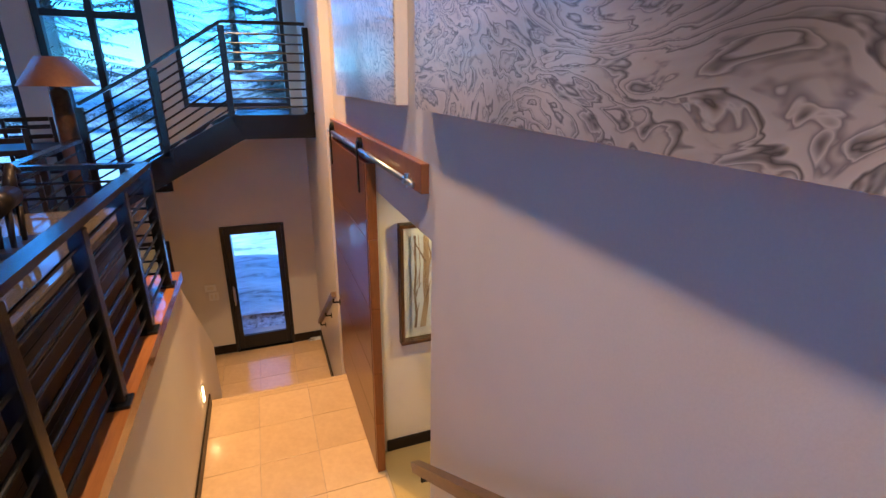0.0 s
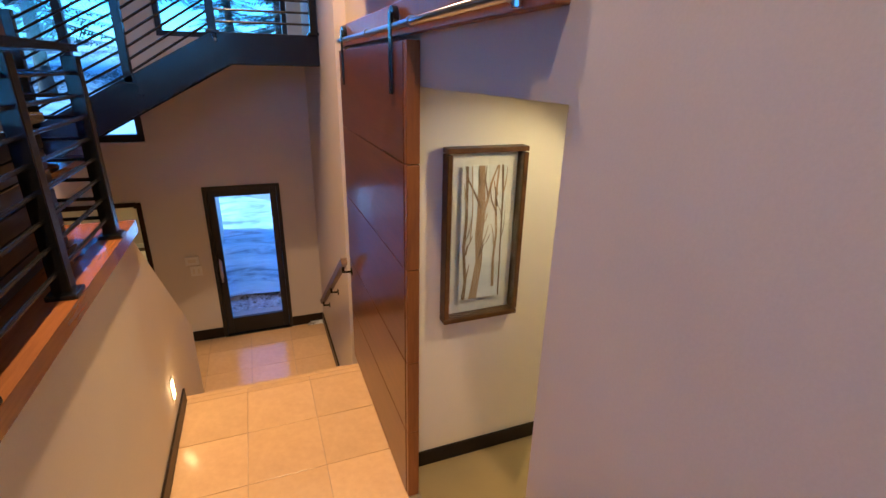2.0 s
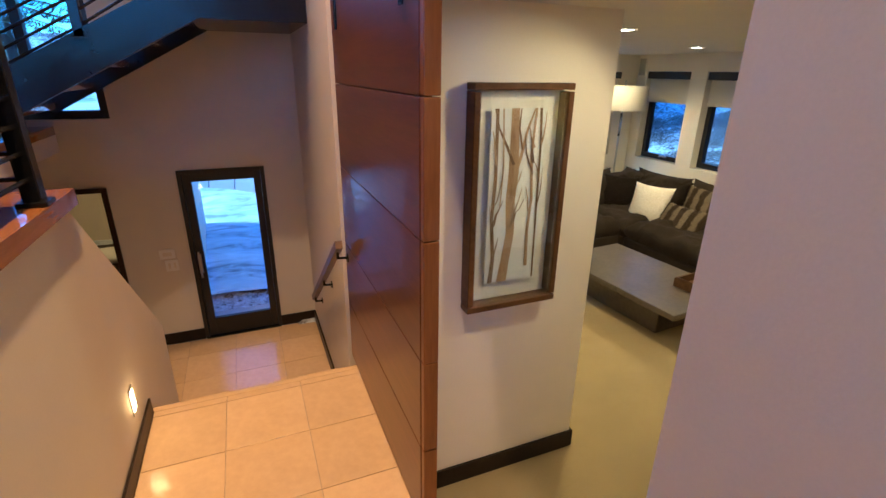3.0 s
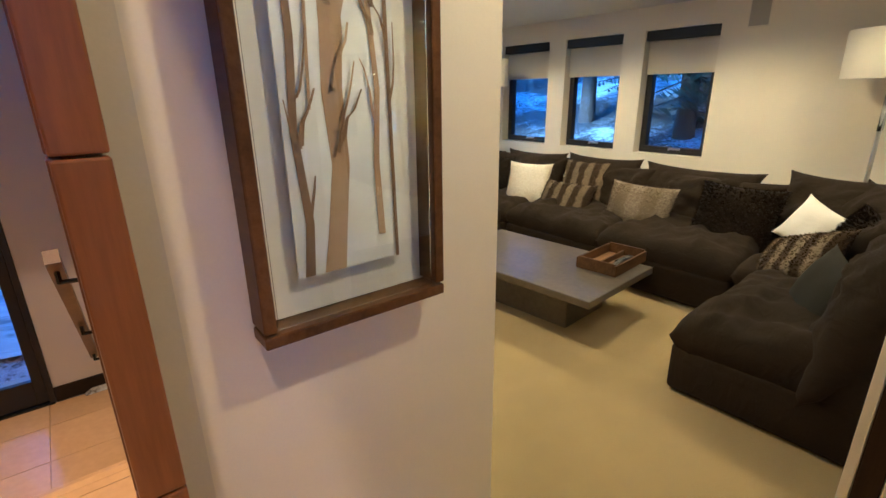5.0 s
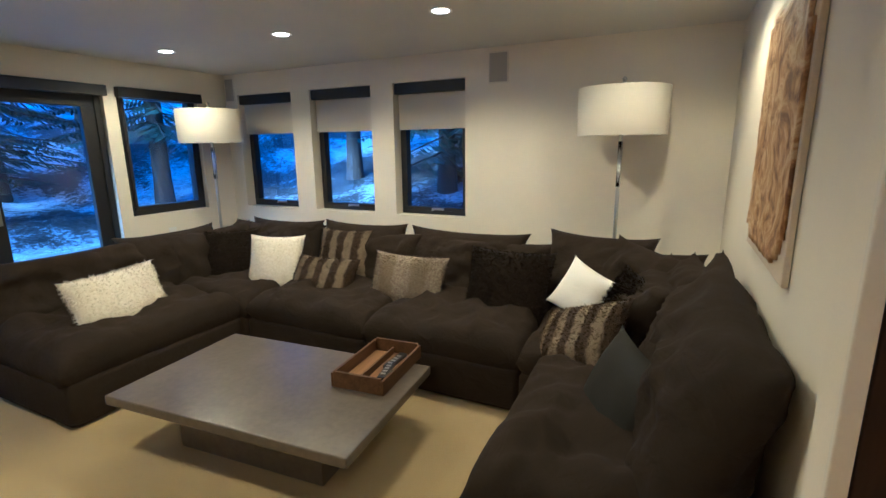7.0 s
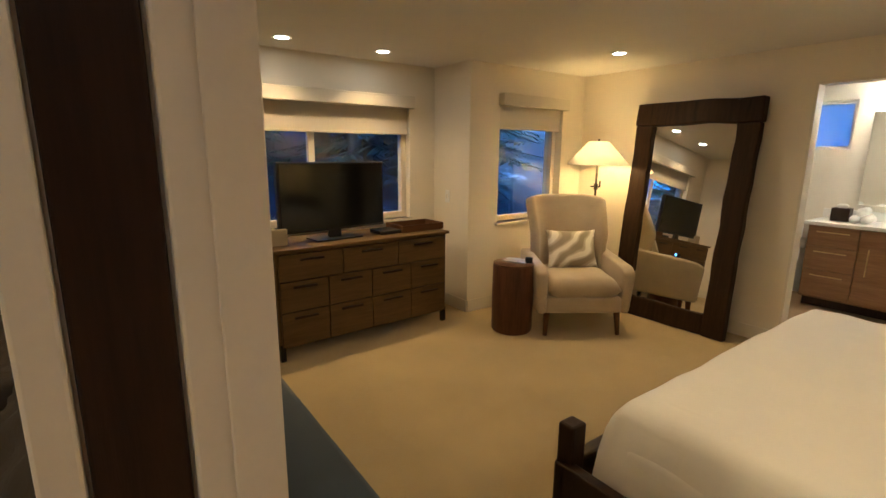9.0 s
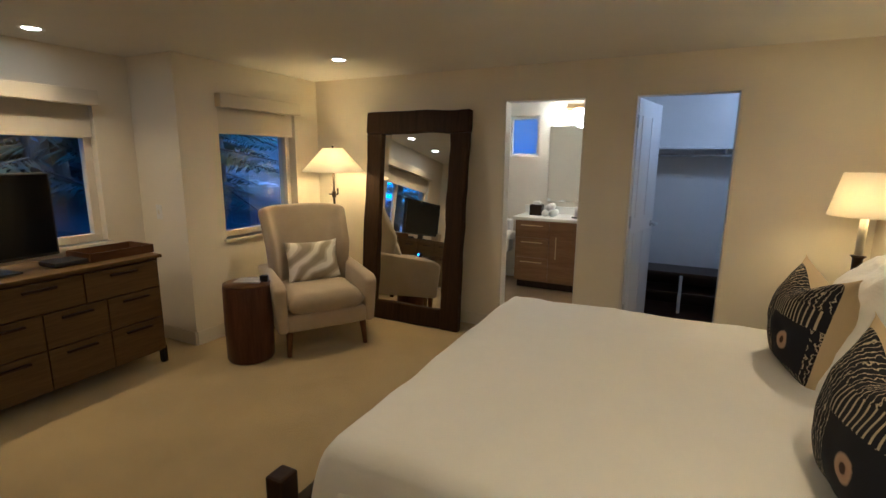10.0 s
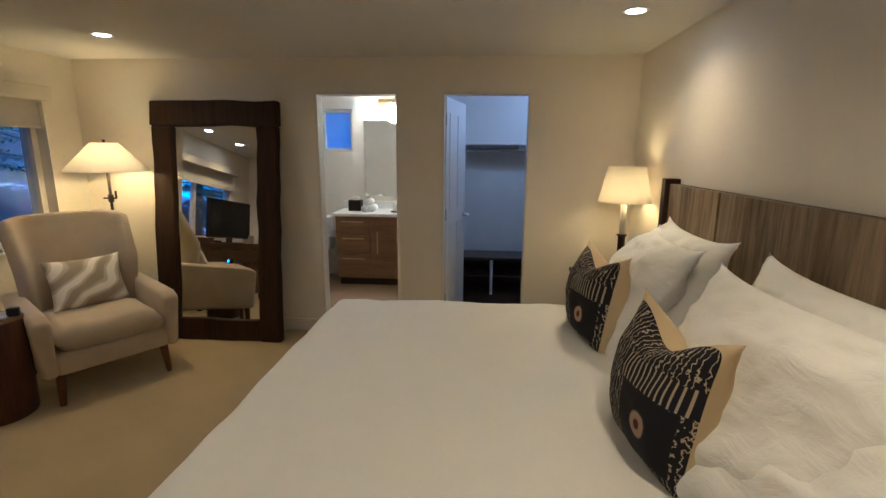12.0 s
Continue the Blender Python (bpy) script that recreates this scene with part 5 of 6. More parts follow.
m, nt, b = shader("amber_wood_carving")
v = coords(nt, 1, (1, 1, 1))
f = noise_tex(nt, v, 5, 5, 0.6, 2.5)
nt.links.new(ramp(nt, f, [(0.35, (0.16, 0.06, 0.015)), (0.48, (0.45, 0.24, 0.09)), (0.6, (0.62, 0.44, 0.24)), (0.7, (0.35, 0.16, 0.05))]), b.inputs["Base Color"])
b.inputs["Roughness"].default_value = 0.5
bump(nt, b, f, 0.6, 0.02)
ar = thing("wall_art", "carved amber-brown wood relief panel on a pale backing", "wall art")
part("backing", boxes((4.28, 5.06, 2.1515, 2.171, 1.06, 1.98), bevel=0.004), plain("pale_backing", (0.66, 0.56, 0.43), 0.7, 0.1), ar)
bm = bmesh.new()
nx, nz = 22, 34
gr = [[bm.verts.new((4.31 + 0.72 * i / nx, 2.174 + 0.010 * abs(noise.noise(Vector((i * 0.35, j * 0.3, 2)))), 1.10 + 0.84 * j / nz)) for j in range(nz + 1)] for i in range(nx + 1)]
for i in range(nx):
    for j in range(nz):
        if 1.25 > ((i - nx / 2) / (nx / 2)) ** 4 + ((j - nz / 2) / (nz / 2)) ** 4 + 0.35 * noise.noise(Vector((i * 0.4, j * 0.4, 7))):
            bm.faces.new((gr[i][j], gr[i][j + 1], gr[i + 1][j + 1], gr[i + 1][j]))
ob = part("relief", smooth(bm), m, ar, "carved amber relief")
sol = ob.modifiers.new("thick", "SOLIDIFY")
sol.thickness, sol.offset = 0.012, 0

# framed picture of bare trees on the partition, in a deep box
X0, X1, Z0, Z1, Y = 1.925, 2.367, 1.011, 1.958, 3.018
pic = thing("framed_picture", "deep walnut shadow-box picture of bare brown trees", "picture")
for b in ((X0, X1, Y - 0.075, Y, Z0, Z0 + 0.026), (X0, X1, Y - 0.075, Y, Z1 - 0.026, Z1), (X0, X0 + 0.026, Y - 0.075, Y, Z0 + 0.032, Z1 - 0.032), (X1 - 0.026, X1, Y - 0.075, Y, Z0 + 0.032, Z1 - 0.032)):
    part("frame_bar", boxes(b, bevel=0.004), WALNUT, pic)
part("mat_board", boxes((X0 + 0.03, X1 - 0.03, Y - 0.012, Y - 0.006, Z0 + 0.03, Z1 - 0.03)), plain("mat_board", (0.70, 0.64, 0.55), 0.8, 0.05), pic)
PAPER = plain("painted_paper", (0.69, 0.66, 0.61), 0.7, 0.14, 12, 5, 0.05)
U0, U1, V0, V1 = X0 + 0.095, X1 - 0.095, Z0 + 0.115, Z1 - 0.095
part("paper", boxes((U0, U1, Y - 0.032, Y - 0.029, V0, V1)), PAPER, pic, "pale grey painted paper")


def limb_strip(bm, pts, y):
    """A painted stem: (u, v, width) along its length, u and v from 0 to 1 across the paper."""
    prev = None
    for u, v, w in pts:
        x, z = U0 + (U1 - U0) * u, V0 + (V1 - V0) * v
        a, c = bm.verts.new((x - w / 2, y, z)), bm.verts.new((x + w / 2, y, z))
        if prev:
            bm.faces.new((prev[0], prev[1], c, a))
        prev = (a, c)


TREE_A = wood("painted_tree_tan", (0.30, 0.17, 0.085), (0.50, 0.34, 0.20), 0.7, 2, 1.5)
TREE_B = wood("painted_tree_brown", (0.13, 0.07, 0.035), (0.28, 0.17, 0.09), 0.7, 2, 1.5)
stems = [(TREE_A, [(0.33, 0, 0.05), (0.38, 0.12, 0.043), (0.45, 0.3, 0.04), (0.42, 0.5, 0.045), (0.45, 0.65, 0.048), (0.42, 1, 0.034)]),
         (TREE_A, [(0.45, 0.62, 0.022), (0.57, 0.75, 0.016), (0.65, 0.88, 0.012), (0.78, 1, 0.008)]),
         (TREE_B, [(0.44, 0.70, 0.015), (0.30, 0.80, 0.013), (0.14, 0.90, 0.009), (0.06, 1.0, 0.006)]),
         (TREE_B, [(0.10, 0.0, 0.022), (0.14, 0.15, 0.018), (0.08, 0.4, 0.016), (0.12, 0.62, 0.016), (0.10, 1, 0.014)]),
         (TREE_B, [(0.13, 0.14, 0.01), (0.2, 0.24, 0.006), (0.22, 0.28, 0.003)]),
         (TREE_A, [(0.80, 0.08, 0.018), (0.78, 0.3, 0.014), (0.82, 0.5, 0.013), (0.76, 0.75, 0.012), (0.80, 1, 0.01)]),
         (TREE_B, [(0.95, 0.0, 0.009), (0.93, 0.5, 0.009), (0.92, 0.8, 0.010), (0.88, 1, 0.012)]),
         (TREE_B, [(0.58, 0.78, 0.01), (0.50, 0.9, 0.008), (0.52, 1.0, 0.005)]),
         (TREE_B, [(0.78, 0.66, 0.009), (0.66, 0.76, 0.006), (0.62, 0.85, 0.003)]),
         (TREE_A, [(0.22, 0.45, 0.006), (0.25, 0.7, 0.007), (0.20, 1, 0.006)])]
rb = random.Random(9)
for k in range(16):
    u, v, w = rb.choice((0.42, 0.44, 0.12, 0.8, 0.92)), rb.uniform(0.3, 0.85), rb.uniform(0.007, 0.014)
    du = rb.choice((-1, 1)) * rb.uniform(0.03, 0.06)
    twig = [(u, v, w)]
    for _ in range(4):
        u, v, w = min(0.98, max(0.02, u + du * rb.uniform(0.3, 1.3))), min(1.0, v + rb.uniform(0.02, 0.06)), w * 0.75
        twig.append((u, v, w))
    stems.append((rb.choice((TREE_A, TREE_B)), twig))
for k, (mat_, pts) in enumerate(stems):
    bm = bmesh.new()
    limb_strip(bm, pts, Y - 0.0325 - 0.0003 * (k + 1))
    part("painted_tree", bm, mat_, pic)
g = part("glazing", boxes((X0 + 0.032, X1 - 0.032, Y - 0.064, Y - 0.061, Z0 + 0.032, Z1 - 0.032)), GLASS, pic, "clear picture glass")
g.visible_shadow = False

# ---- bedroom things ----
# wing armchair
ch = thing("armchair", "beige upholstered wing armchair with wooden legs", "armchair", pose(5.70, -1.19, 0, 0, 0, 237))
# local: faces -y; x to its left
def shaped(bm, fn):
    for v in bm.verts:
        v.co = Vector(fn(v.co))
    return bm


seatb = boxes((-0.33, 0.33, -0.36, 0.36, 0.20, 0.34), bevel=0.03)
part("seat_base", smooth(seatb), CHAIRCLOTH, ch)
sc_ = pillow_bm(0.62, 0.66, 0.19, 41, 14, 6, 0, 0.05, 0.4)
shaped(sc_, lambda c: (c.x, c.y - 0.05, c.z + 0.41))
part("seat_cushion", smooth(sc_), CHAIRCLOTH, ch, "loose beige seat cushion")
bm = bmesh.new()
n1, n2 = 18, 14
rows = []
for j in range(n2 + 1):
    v = j / n2
    z = 0.30 + 0.83 * v
    lean = 0.20 * v
    half = 0.34 + 0.055 * v
    wing = 0.26 * max(0, 1 - abs(v - 0.62) * 1.2)
    row = []
    for i in range(n1 + 1):
        u = 2 * i / n1 - 1
        x = u * half
        y = 0.26 + lean - wing * abs(u) ** 5 - 0.03 * (1 - u * u)
        row.append(bm.verts.new((x, y, z - 0.035 * abs(u) ** 3 * v)))
    rows.append(row)
for j in range(n2):
    for i in range(n1):
        bm.faces.new((rows[j][i], rows[j][i + 1], rows[j + 1][i + 1], rows[j + 1][i]))
ob = part("backrest", smooth(bm), CHAIRCLOTH, ch, "tall winged back")
md = ob.modifiers.new("thick", "SOLIDIFY")
md.thickness, md.offset = 0.085, 1
md = ob.modifiers.new("round", "BEVEL")
md.width, md.segments = 0.03, 3
for s in (-1, 1):
    bm = bmesh.new()
    prof = [(-0.37, 0.20, 0.0), (-0.38, 0.56, 0.0), (-0.30, 0.60, 0.0), (0.30, 0.64, 0), (0.40, 0.20, 0)]
    a = [bm.verts.new((s * 0.315, y, z)) for y, z, _ in prof]
    b = [bm.verts.new((s * (0.42 if z > 0.3 else 0.39), y, z)) for y, z, _ in prof]
    bm.faces.new(a if s < 0 else a[::-1]), bm.faces.new(b[::-1] if s < 0 else b)
    for i in range(5):
        bm.faces.new((a[i], a[(i + 1) % 5], b[(i + 1) % 5], b[i]))
    bmesh.ops.recalc_face_normals(bm, faces=bm.faces)
    bmesh.ops.bevel(bm, geom=list(bm.edges), offset=0.03, segments=3, profile=0.5, affect="EDGES")
    part("arm", smooth(bm), CHAIRCLOTH, ch)
for x in (-0.30, 0.30):
    for y, sp in ((-0.31, -0.02), (0.30, 0.06)):
        part("leg", rod(bmesh.new(), (x, y, 0.21), (x * 1.05, y + sp, 0.002), 0.028, 10, 0.018), WALNUT, ch, "tapered wooden leg")
for x in (-0.12, 0.12):
    part("seam", rod(bmesh.new(), (x, 0.228, 0.52), (x * 1.1, 0.405, 1.1), 0.004, 6), CHAIRCLOTH, ch)
# patterned cushion on it
m_, nt, b = shader("grey_cream_ribbon_print")
v = coords(nt, 1, (1, 1, 1), (0, 0, 0.7))
wv = nt.nodes.new("ShaderNodeTexWave")
wv.wave_type = "BANDS"
wv.inputs["Scale"].default_value, wv.inputs["Distortion"].default_value, wv.inputs["Detail Scale"].default_value = 2.2, 7, 1.2
nt.links.new(v, wv.inputs["Vector"])
nt.links.new(ramp(nt, wv.outputs["Fac"], [(0.25, (0.34, 0.29, 0.21)), (0.45, (0.50, 0.45, 0.35)), (0.72, (0.55, 0.49, 0.40)), (0.8, (0.78, 0.74, 0.66))]), b.inputs["Base Color"])
b.inputs["Roughness"].default_value = 0.9
lm = pose(5.70, -1.19, 0, 0, 0, 237) @ pose(0.02, 0.12, 0.66, 66, 0, 0)
cushion("grey and cream ribbon-patterned cushion on the armchair", 0.46, 0.36, 0.14, lm, m_, 42)

# stump side table
sd = thing("side_table", "round dark wooden drum side table", "side table", pose(5.87, -0.62, 0))
bm = bmesh.new()
turned(bm, [(0.165, 0.002), (0.175, 0.02), (0.178, 0.3), (0.175, 0.585), (0.165, 0.60), (0.0, 0.60)], 28)
part("top", smooth(rod(bmesh.new(), (0, 0, 0.592), (0, 0, 0.606), 0.172, 28)), WALNUT, sd, "polished round top")
part("drum", smooth(bm), wood("red_brown_stump", (0.045, 0.018, 0.009), (0.12, 0.05, 0.024), 0.4, 2), sd)
bk = thing("magazine", "glossy magazine lying on the side table", "magazine", pose(5.88, -0.66, 0.608, 0, 0, 25))
part("pages", boxes((-0.1, 0.1, -0.075, 0.075, 0, 0.008), bevel=0.001), plain("magazine_cover", (0.35, 0.34, 0.33), 0.3, 0.4, 14, 12, 0), bk)
ck = thing("bedside_clock", "small black clock with a blue light", "clock", pose(5.77, -0.70, 0.608, 0, 0, 35))
part("case", boxes((-0.03, 0.03, -0.02, 0.02, 0, 0.05), bevel=0.006), BLACK, ck)
part("light", boxes((-0.012, 0.012, -0.0225, -0.0205, 0.02, 0.035)), glow("blue_led", (0.05, 0.25, 1.0), 12), ck)

# floor lamp behind the chair
fl2 = thing("floor_lamp", "slim bronze floor lamp with a white cone shade, lit", "lamp", pose(5.965, -1.80, 0.0))
BRONZE = plain("dark_bronze_metal", (0.07, 0.05, 0.035), 0.4, 0.2, 60, 6, 0.1, 0.8)
bm = bmesh.new()
turned(bm, [(0.0, 0.002), (0.13, 0.002), (0.13, 0.015), (0.02, 0.03), (0.0, 0.03)], 24)
part("foot", smooth(bm), BRONZE, fl2)
part("pole", smooth(rod(bmesh.new(), (0, 0, 0.02), (0, 0, 1.66), 0.011, 10)), BRONZE, fl2)
bm = rod(bmesh.new(), (-0.045, 0, 1.20), (0.06, 0, 1.20), 0.007, 8)
rod(bm, (-0.045, 0, 1.20), (-0.045, 0, 1.26), 0.008, 8)
rod(bm, (0, 0, 1.17), (0, 0, 1.23), 0.02, 10)
part("switch_arm", bm, BRONZE, fl2)
bm = bmesh.new()
turned(bm, [(0.295, 1.415), (0.095, 1.635), (0.091, 1.635), (0.289, 1.415)], 36)
part("shade", smooth(bm), SHADE, fl2, "lit white fabric cone shade")

# nightstand and its lamp
ns = thing("nightstand", "dark wooden nightstand beside the bed", "nightstand", pose(2.06, -1.72, 0))
part("carcass", boxes((-0.22, 0.22, -0.24, 0.24, 0.12, 0.66), bevel=0.006), DARKWOOD, ns)
part("top", boxes((-0.235, 0.235, -0.255, 0.255, 0.66, 0.69), bevel=0.005), DARKWOOD, ns)
for z in (0.15, 0.41):
    d_ = part("drawer", boxes((0.22, 0.236, -0.22, 0.22, z, z + 0.235), bevel=0.003), DARKWOOD, ns)
    part("knob", rod(bmesh.new(), (0.236, 0, z + 0.12), (0.262, 0, z + 0.12), 0.014, 10), BRASS, d_)
for x in (-0.19, 0.19):
    for y in (-0.21, 0.21):
        part("leg", boxes((x - 0.02, x + 0.02, y - 0.02, y + 0.02, 0.002, 0.12)), DARKWOOD, ns)
tl = thing("table_lamp", "bronze table lamp with a cream candle sleeve and tapered shade, lit", "lamp", pose(1.985, -1.70, 0.692))
bm = bmesh.new()
turned(bm, [(0.0, 0), (0.07, 0.0), (0.07, 0.012), (0.03, 0.03), (0.024, 0.1), (0.034, 0.13), (0.024, 0.16), (0.026, 0.30), (0.04, 0.315), (0.0, 0.32)], 18)
part("stem", smooth(bm), BRONZE, tl)
part("candle_sleeve", smooth(rod(bmesh.new(), (0, 0, 0.32), (0, 0, 0.56), 0.021, 14)), TRIM, tl, "cream candle sleeve")
bm = bmesh.new()
turned(bm, [(0.181, 0.55), (0.128, 0.80), (0.124, 0.80), (0.177, 0.55)], 32)
part("shade", smooth(bm), SHADE, tl, "lit cream tapered shade")

# pillows on the bed: tagged, each its own
def bed_pillow(label, w, d, h, m, seed):
    bm = smooth(pillow_bm(w, d, h, seed, 44, 2.6, 0.09, 0.10, 0.6))
    off = Vector((seed, seed * 2, 0))
    for v in bm.verts:
        fold = abs(noise.noise(Vector((v.co.x * 6, v.co.y * 9, v.co.z * 4)) + off))
        v.co.z += math.copysign(0.030, v.co.z) * (0.25 - fold) * (1 if abs(v.co.z) > 0.015 else 0.3)
    slouch(bm, seed, 0.016, 3.6)
    return solid("bed_pillow", bm, PILLOWCLOTH, label, "pillow", m, "white bed pillows")


for k, (w, y, x, tilt, rz) in enumerate(((0.78, -0.66, 2.04, 62, 88), (0.80, 0.40, 2.04, 62, 92), (0.70, -0.60, 2.22, 50, 84), (0.86, 0.50, 2.24, 50, 98))):
    bed_pillow("plump white cotton pillow propped on the headboard", w, 0.60, 0.26, pose(x, y, 0.925, tilt + 6, 0, rz), 50 + k)
bed_pillow("white cotton pillow at the edge of the bed", 0.76, 0.54, 0.24, pose(2.22, 0.84, 0.85, 42, 0, 100), 56)

m_, nt, b = shader("navy_cream_ikat")
v = coords(nt)
sx = nt.nodes.new("ShaderNodeSeparateXYZ")
nt.links.new(v, sx.inputs[0])


def calc(op, a, c):
    n = nt.nodes.new("ShaderNodeMath")
    n.operation = op
    for sock, val in zip(n.inputs, (a, c)):
        if isinstance(val, (int, float)):
            sock.default_value = val
        else:
            nt.links.new(val, sock)
    return n.outputs[0]


NAVY, CREAM_DYE = (0.005, 0.006, 0.013), (0.50, 0.41, 0.26)
wob = calc("MULTIPLY", calc("SUBTRACT", noise_tex(nt, v, 14, 3), 0.5), 0.02)
px, py = calc("ADD", sx.outputs["X"], wob), calc("ADD", sx.outputs["Y"], wob)
ex, ey = calc("SUBTRACT", px, 0.085), calc("ADD", py, 0.08)
rad = calc("SQRT", calc("ADD", calc("MULTIPLY", ex, ex), calc("MULTIPLY", ey, ey)), 0)
eye = ramp(nt, rad, [(0.0, (0.05, 0.02, 0.015)), (0.013, (0.05, 0.02, 0.015)), (0.016, (0.42, 0.26, 0.16)), (0.034, (0.46, 0.31, 0.2)), (0.037, NAVY)])
wv = nt.nodes.new("ShaderNodeTexWave")
wv.inputs["Scale"].default_value, wv.inputs["Distortion"].default_value, wv.inputs["Detail Scale"].default_value = 19, 6, 3.0
nt.links.new(v, wv.inputs["Vector"])
swirl = ramp(nt, wv.outputs["Fac"], [(0.88, NAVY), (0.94, CREAM_DYE)])
comb = ramp(nt, calc("SINE", calc("MULTIPLY", sx.outputs["X"], 360.0), 0), [(0.45, NAVY), (0.75, CREAM_DYE)])
# the dark eye panel, the comb of thin lines above it, swirls all round
inner = calc("MULTIPLY", calc("LESS_THAN", calc("ABSOLUTE", ex, 0), 0.105), calc("LESS_THAN", calc("ABSOLUTE", ey, 0), 0.095))
comb_at = calc("MULTIPLY", calc("LESS_THAN", calc("ABSOLUTE", ex, 0), 0.13), calc("LESS_THAN", calc("ABSOLUTE", calc("SUBTRACT", py, 0.055), 0), 0.038))
face_col = blend(nt, inner, blend(nt, comb_at, swirl, comb), eye)
back_side = calc("LESS_THAN", sx.outputs["Z"], 0.022)
nt.links.new(blend(nt, back_side, face_col, (0.58, 0.45, 0.25)), b.inputs["Base Color"])
b.inputs["Roughness"].default_value = 0.9
bump(nt, b, noise_tex(nt, v, 500, 2), 0.3, 0.002)


def ikat_cushion(m, seed):
    """A square cushion, its top edge pressed in so that two corners stand up."""
    bm = smooth(pillow_bm(0.46, 0.46, 0.25, seed, 40, 2.4, 0.10, 0.05, 0.6))
    for v in bm.verts:
        up = max(0.0, v.co.y / 0.23)
        v.co.y -= 0.10 * up ** 2 * math.exp(-(v.co.x / 0.11) ** 2)
    return solid("throw_pillow", bm, m_, "navy and cream ikat cushion with mustard back standing on the bed", "pillow", m)


ikat_cushion(pose(2.43, -0.52, 0.895, 80, 0, 98), 60)
ikat_cushion(pose(2.44, 0.41, 0.89, 80, 0, 98), 61)

# bench and waste basket at the north wall
bn = thing("bench", "slate-blue upholstered bench under the north wall", "bench", pose(4.64, 1.81, 0))
SLATE = fabric("slate_blue_cloth", (0.035, 0.05, 0.07), 350, 0.25, 0.9, 0.3, 0.3)
part("seat", smooth(boxes((-0.62, 0.62, -0.25, 0.25, 0.26, 0.45), bevel=0.035)), SLATE, bn)
for x in (-0.55, 0.55):
    for y in (-0.2, 0.2):
        part("leg", boxes((x - 0.025, x + 0.025, y - 0.025, y + 0.025, 0.002, 0.27), bevel=0.004), DARKWOOD, bn)
bm = bmesh.new()
turned(bm, [(0.0, 0.002), (0.105, 0.002), (0.125, 0.30), (0.118, 0.30), (0.10, 0.02)], 28)
wb = thing("waste_basket", "blue and white waste basket beside the bench", "basket", pose(5.42, 1.82, 0))
part("body", smooth(bm), plain("blue_basket", (0.03, 0.06, 0.14), 0.5, 0.2), wb)
bm = bmesh.new()
turned(bm, [(0.124, 0.296), (0.13, 0.31), (0.122, 0.318), (0.112, 0.30)], 28)
part("rim", smooth(bm), WHITE, wb, "white rim")
bm = bmesh.new()
turned(bm, [(0.113, 0.27), (0.0, 0.28)], 20)
part("liner", bm, WHITE, wb)

# things on the dresser
tb2 = thing("tissue_box", "beige tissue box on the dresser", "tissue box", pose(6.52, 1.17, 0.842))
part("box_body", boxes((-0.06, 0.06, -0.06, 0.06, 0, 0.12), bevel=0.004), plain("beige_card", (0.55, 0.47, 0.33), 0.7, 0.06), tb2)
part("slot", boxes((-0.03, 0.03, -0.012, 0.012, 0.1195, 0.1212)), BLACK, tb2)
wt = thing("wooden_tray", "shallow brown wooden tray on the dresser", "tray", pose(6.60, -0.08, 0.842, 0, 0, 2))
part("bottom", boxes((-0.13, 0.13, -0.21, 0.21, 0.001, 0.01)), WALNUT, wt)
for b in ((-0.14, -0.13, -0.22, 0.22, 0, 0.06), (0.13, 0.14, -0.22, 0.22, 0, 0.06), (-0.13, 0.13, -0.22, -0.21, 0, 0.06), (-0.13, 0.13, 0.21, 0.22, 0, 0.06)):
    part("side", boxes(b, bevel=0.002), WALNUT, wt)
cb = thing("media_box", "flat black media box beside the television", "media box", pose(6.56, 0.24, 0.842, 0, 0, 4))
part("case", boxes((-0.09, 0.09, -0.1, 0.1, 0.002, 0.03), bevel=0.004), BLACK, cb)
plate("switch_plate", "white light switch on the return wall", "switch", (6.73, 6.80, -0.569, -0.562, 1.04, 1.16), [(6.755, 6.775, -0.563, -0.557, 1.08, 1.12)])

# closet: open door, shelf, rod, low dark cabinet
cd = thing("door_closet", "white four-panel closet door, swung open", "door", pose(3.305, -2.275, 0, 0, 0, -101))
cd["kind"] = "structure"
slab = boxes((0, 0.70, 0, 0.035, 0.01, 2.03), bevel=0.003)
part("door_leaf", slab, WHITE, cd)
for x0, x1 in ((0.10, 0.32), (0.38, 0.60)):
    for z0, z1 in ((0.22, 0.95), (1.08, 1.90)):
        for y in (-0.006, 0.035):
            part("panel", boxes((x0, x1, y, y + 0.006, z0, z1), bevel=0.0025), WHITE, cd)
for z in (0.25, 1.0, 1.8):
    part("hinge", boxes((-0.012, 0.012, -0.004, 0.04, z, z + 0.1), bevel=0.002), STEEL, cd)
bm = rod(bmesh.new(), (0.63, -0.06, 0.98), (0.63, 0.1, 0.98), 0.012, 10)
rod(bm, (0.63, 0.1, 0.98), (0.52, 0.1, 0.98), 0.009, 10)
rod(bm, (0.63, -0.06, 0.98), (0.52, -0.06, 0.98), 0.009, 10)
rod(bm, (0.63, -0.008, 0.98), (0.63, 0.043, 0.98), 0.028, 16)
part("door_handle", smooth(bm), STEEL, cd, "brushed steel lever handle")
cs = thing("closet_shelf", "white closet shelf with a chrome hanging rod", "shelf")
part("board", boxes((1.80, 3.448, -3.799, -3.45, 1.66, 1.685), bevel=0.003), WHITE, cs)
part("cleat", boxes((1.80, 3.448, -3.80, -3.78, 1.55, 1.66)), WHITE, cs)
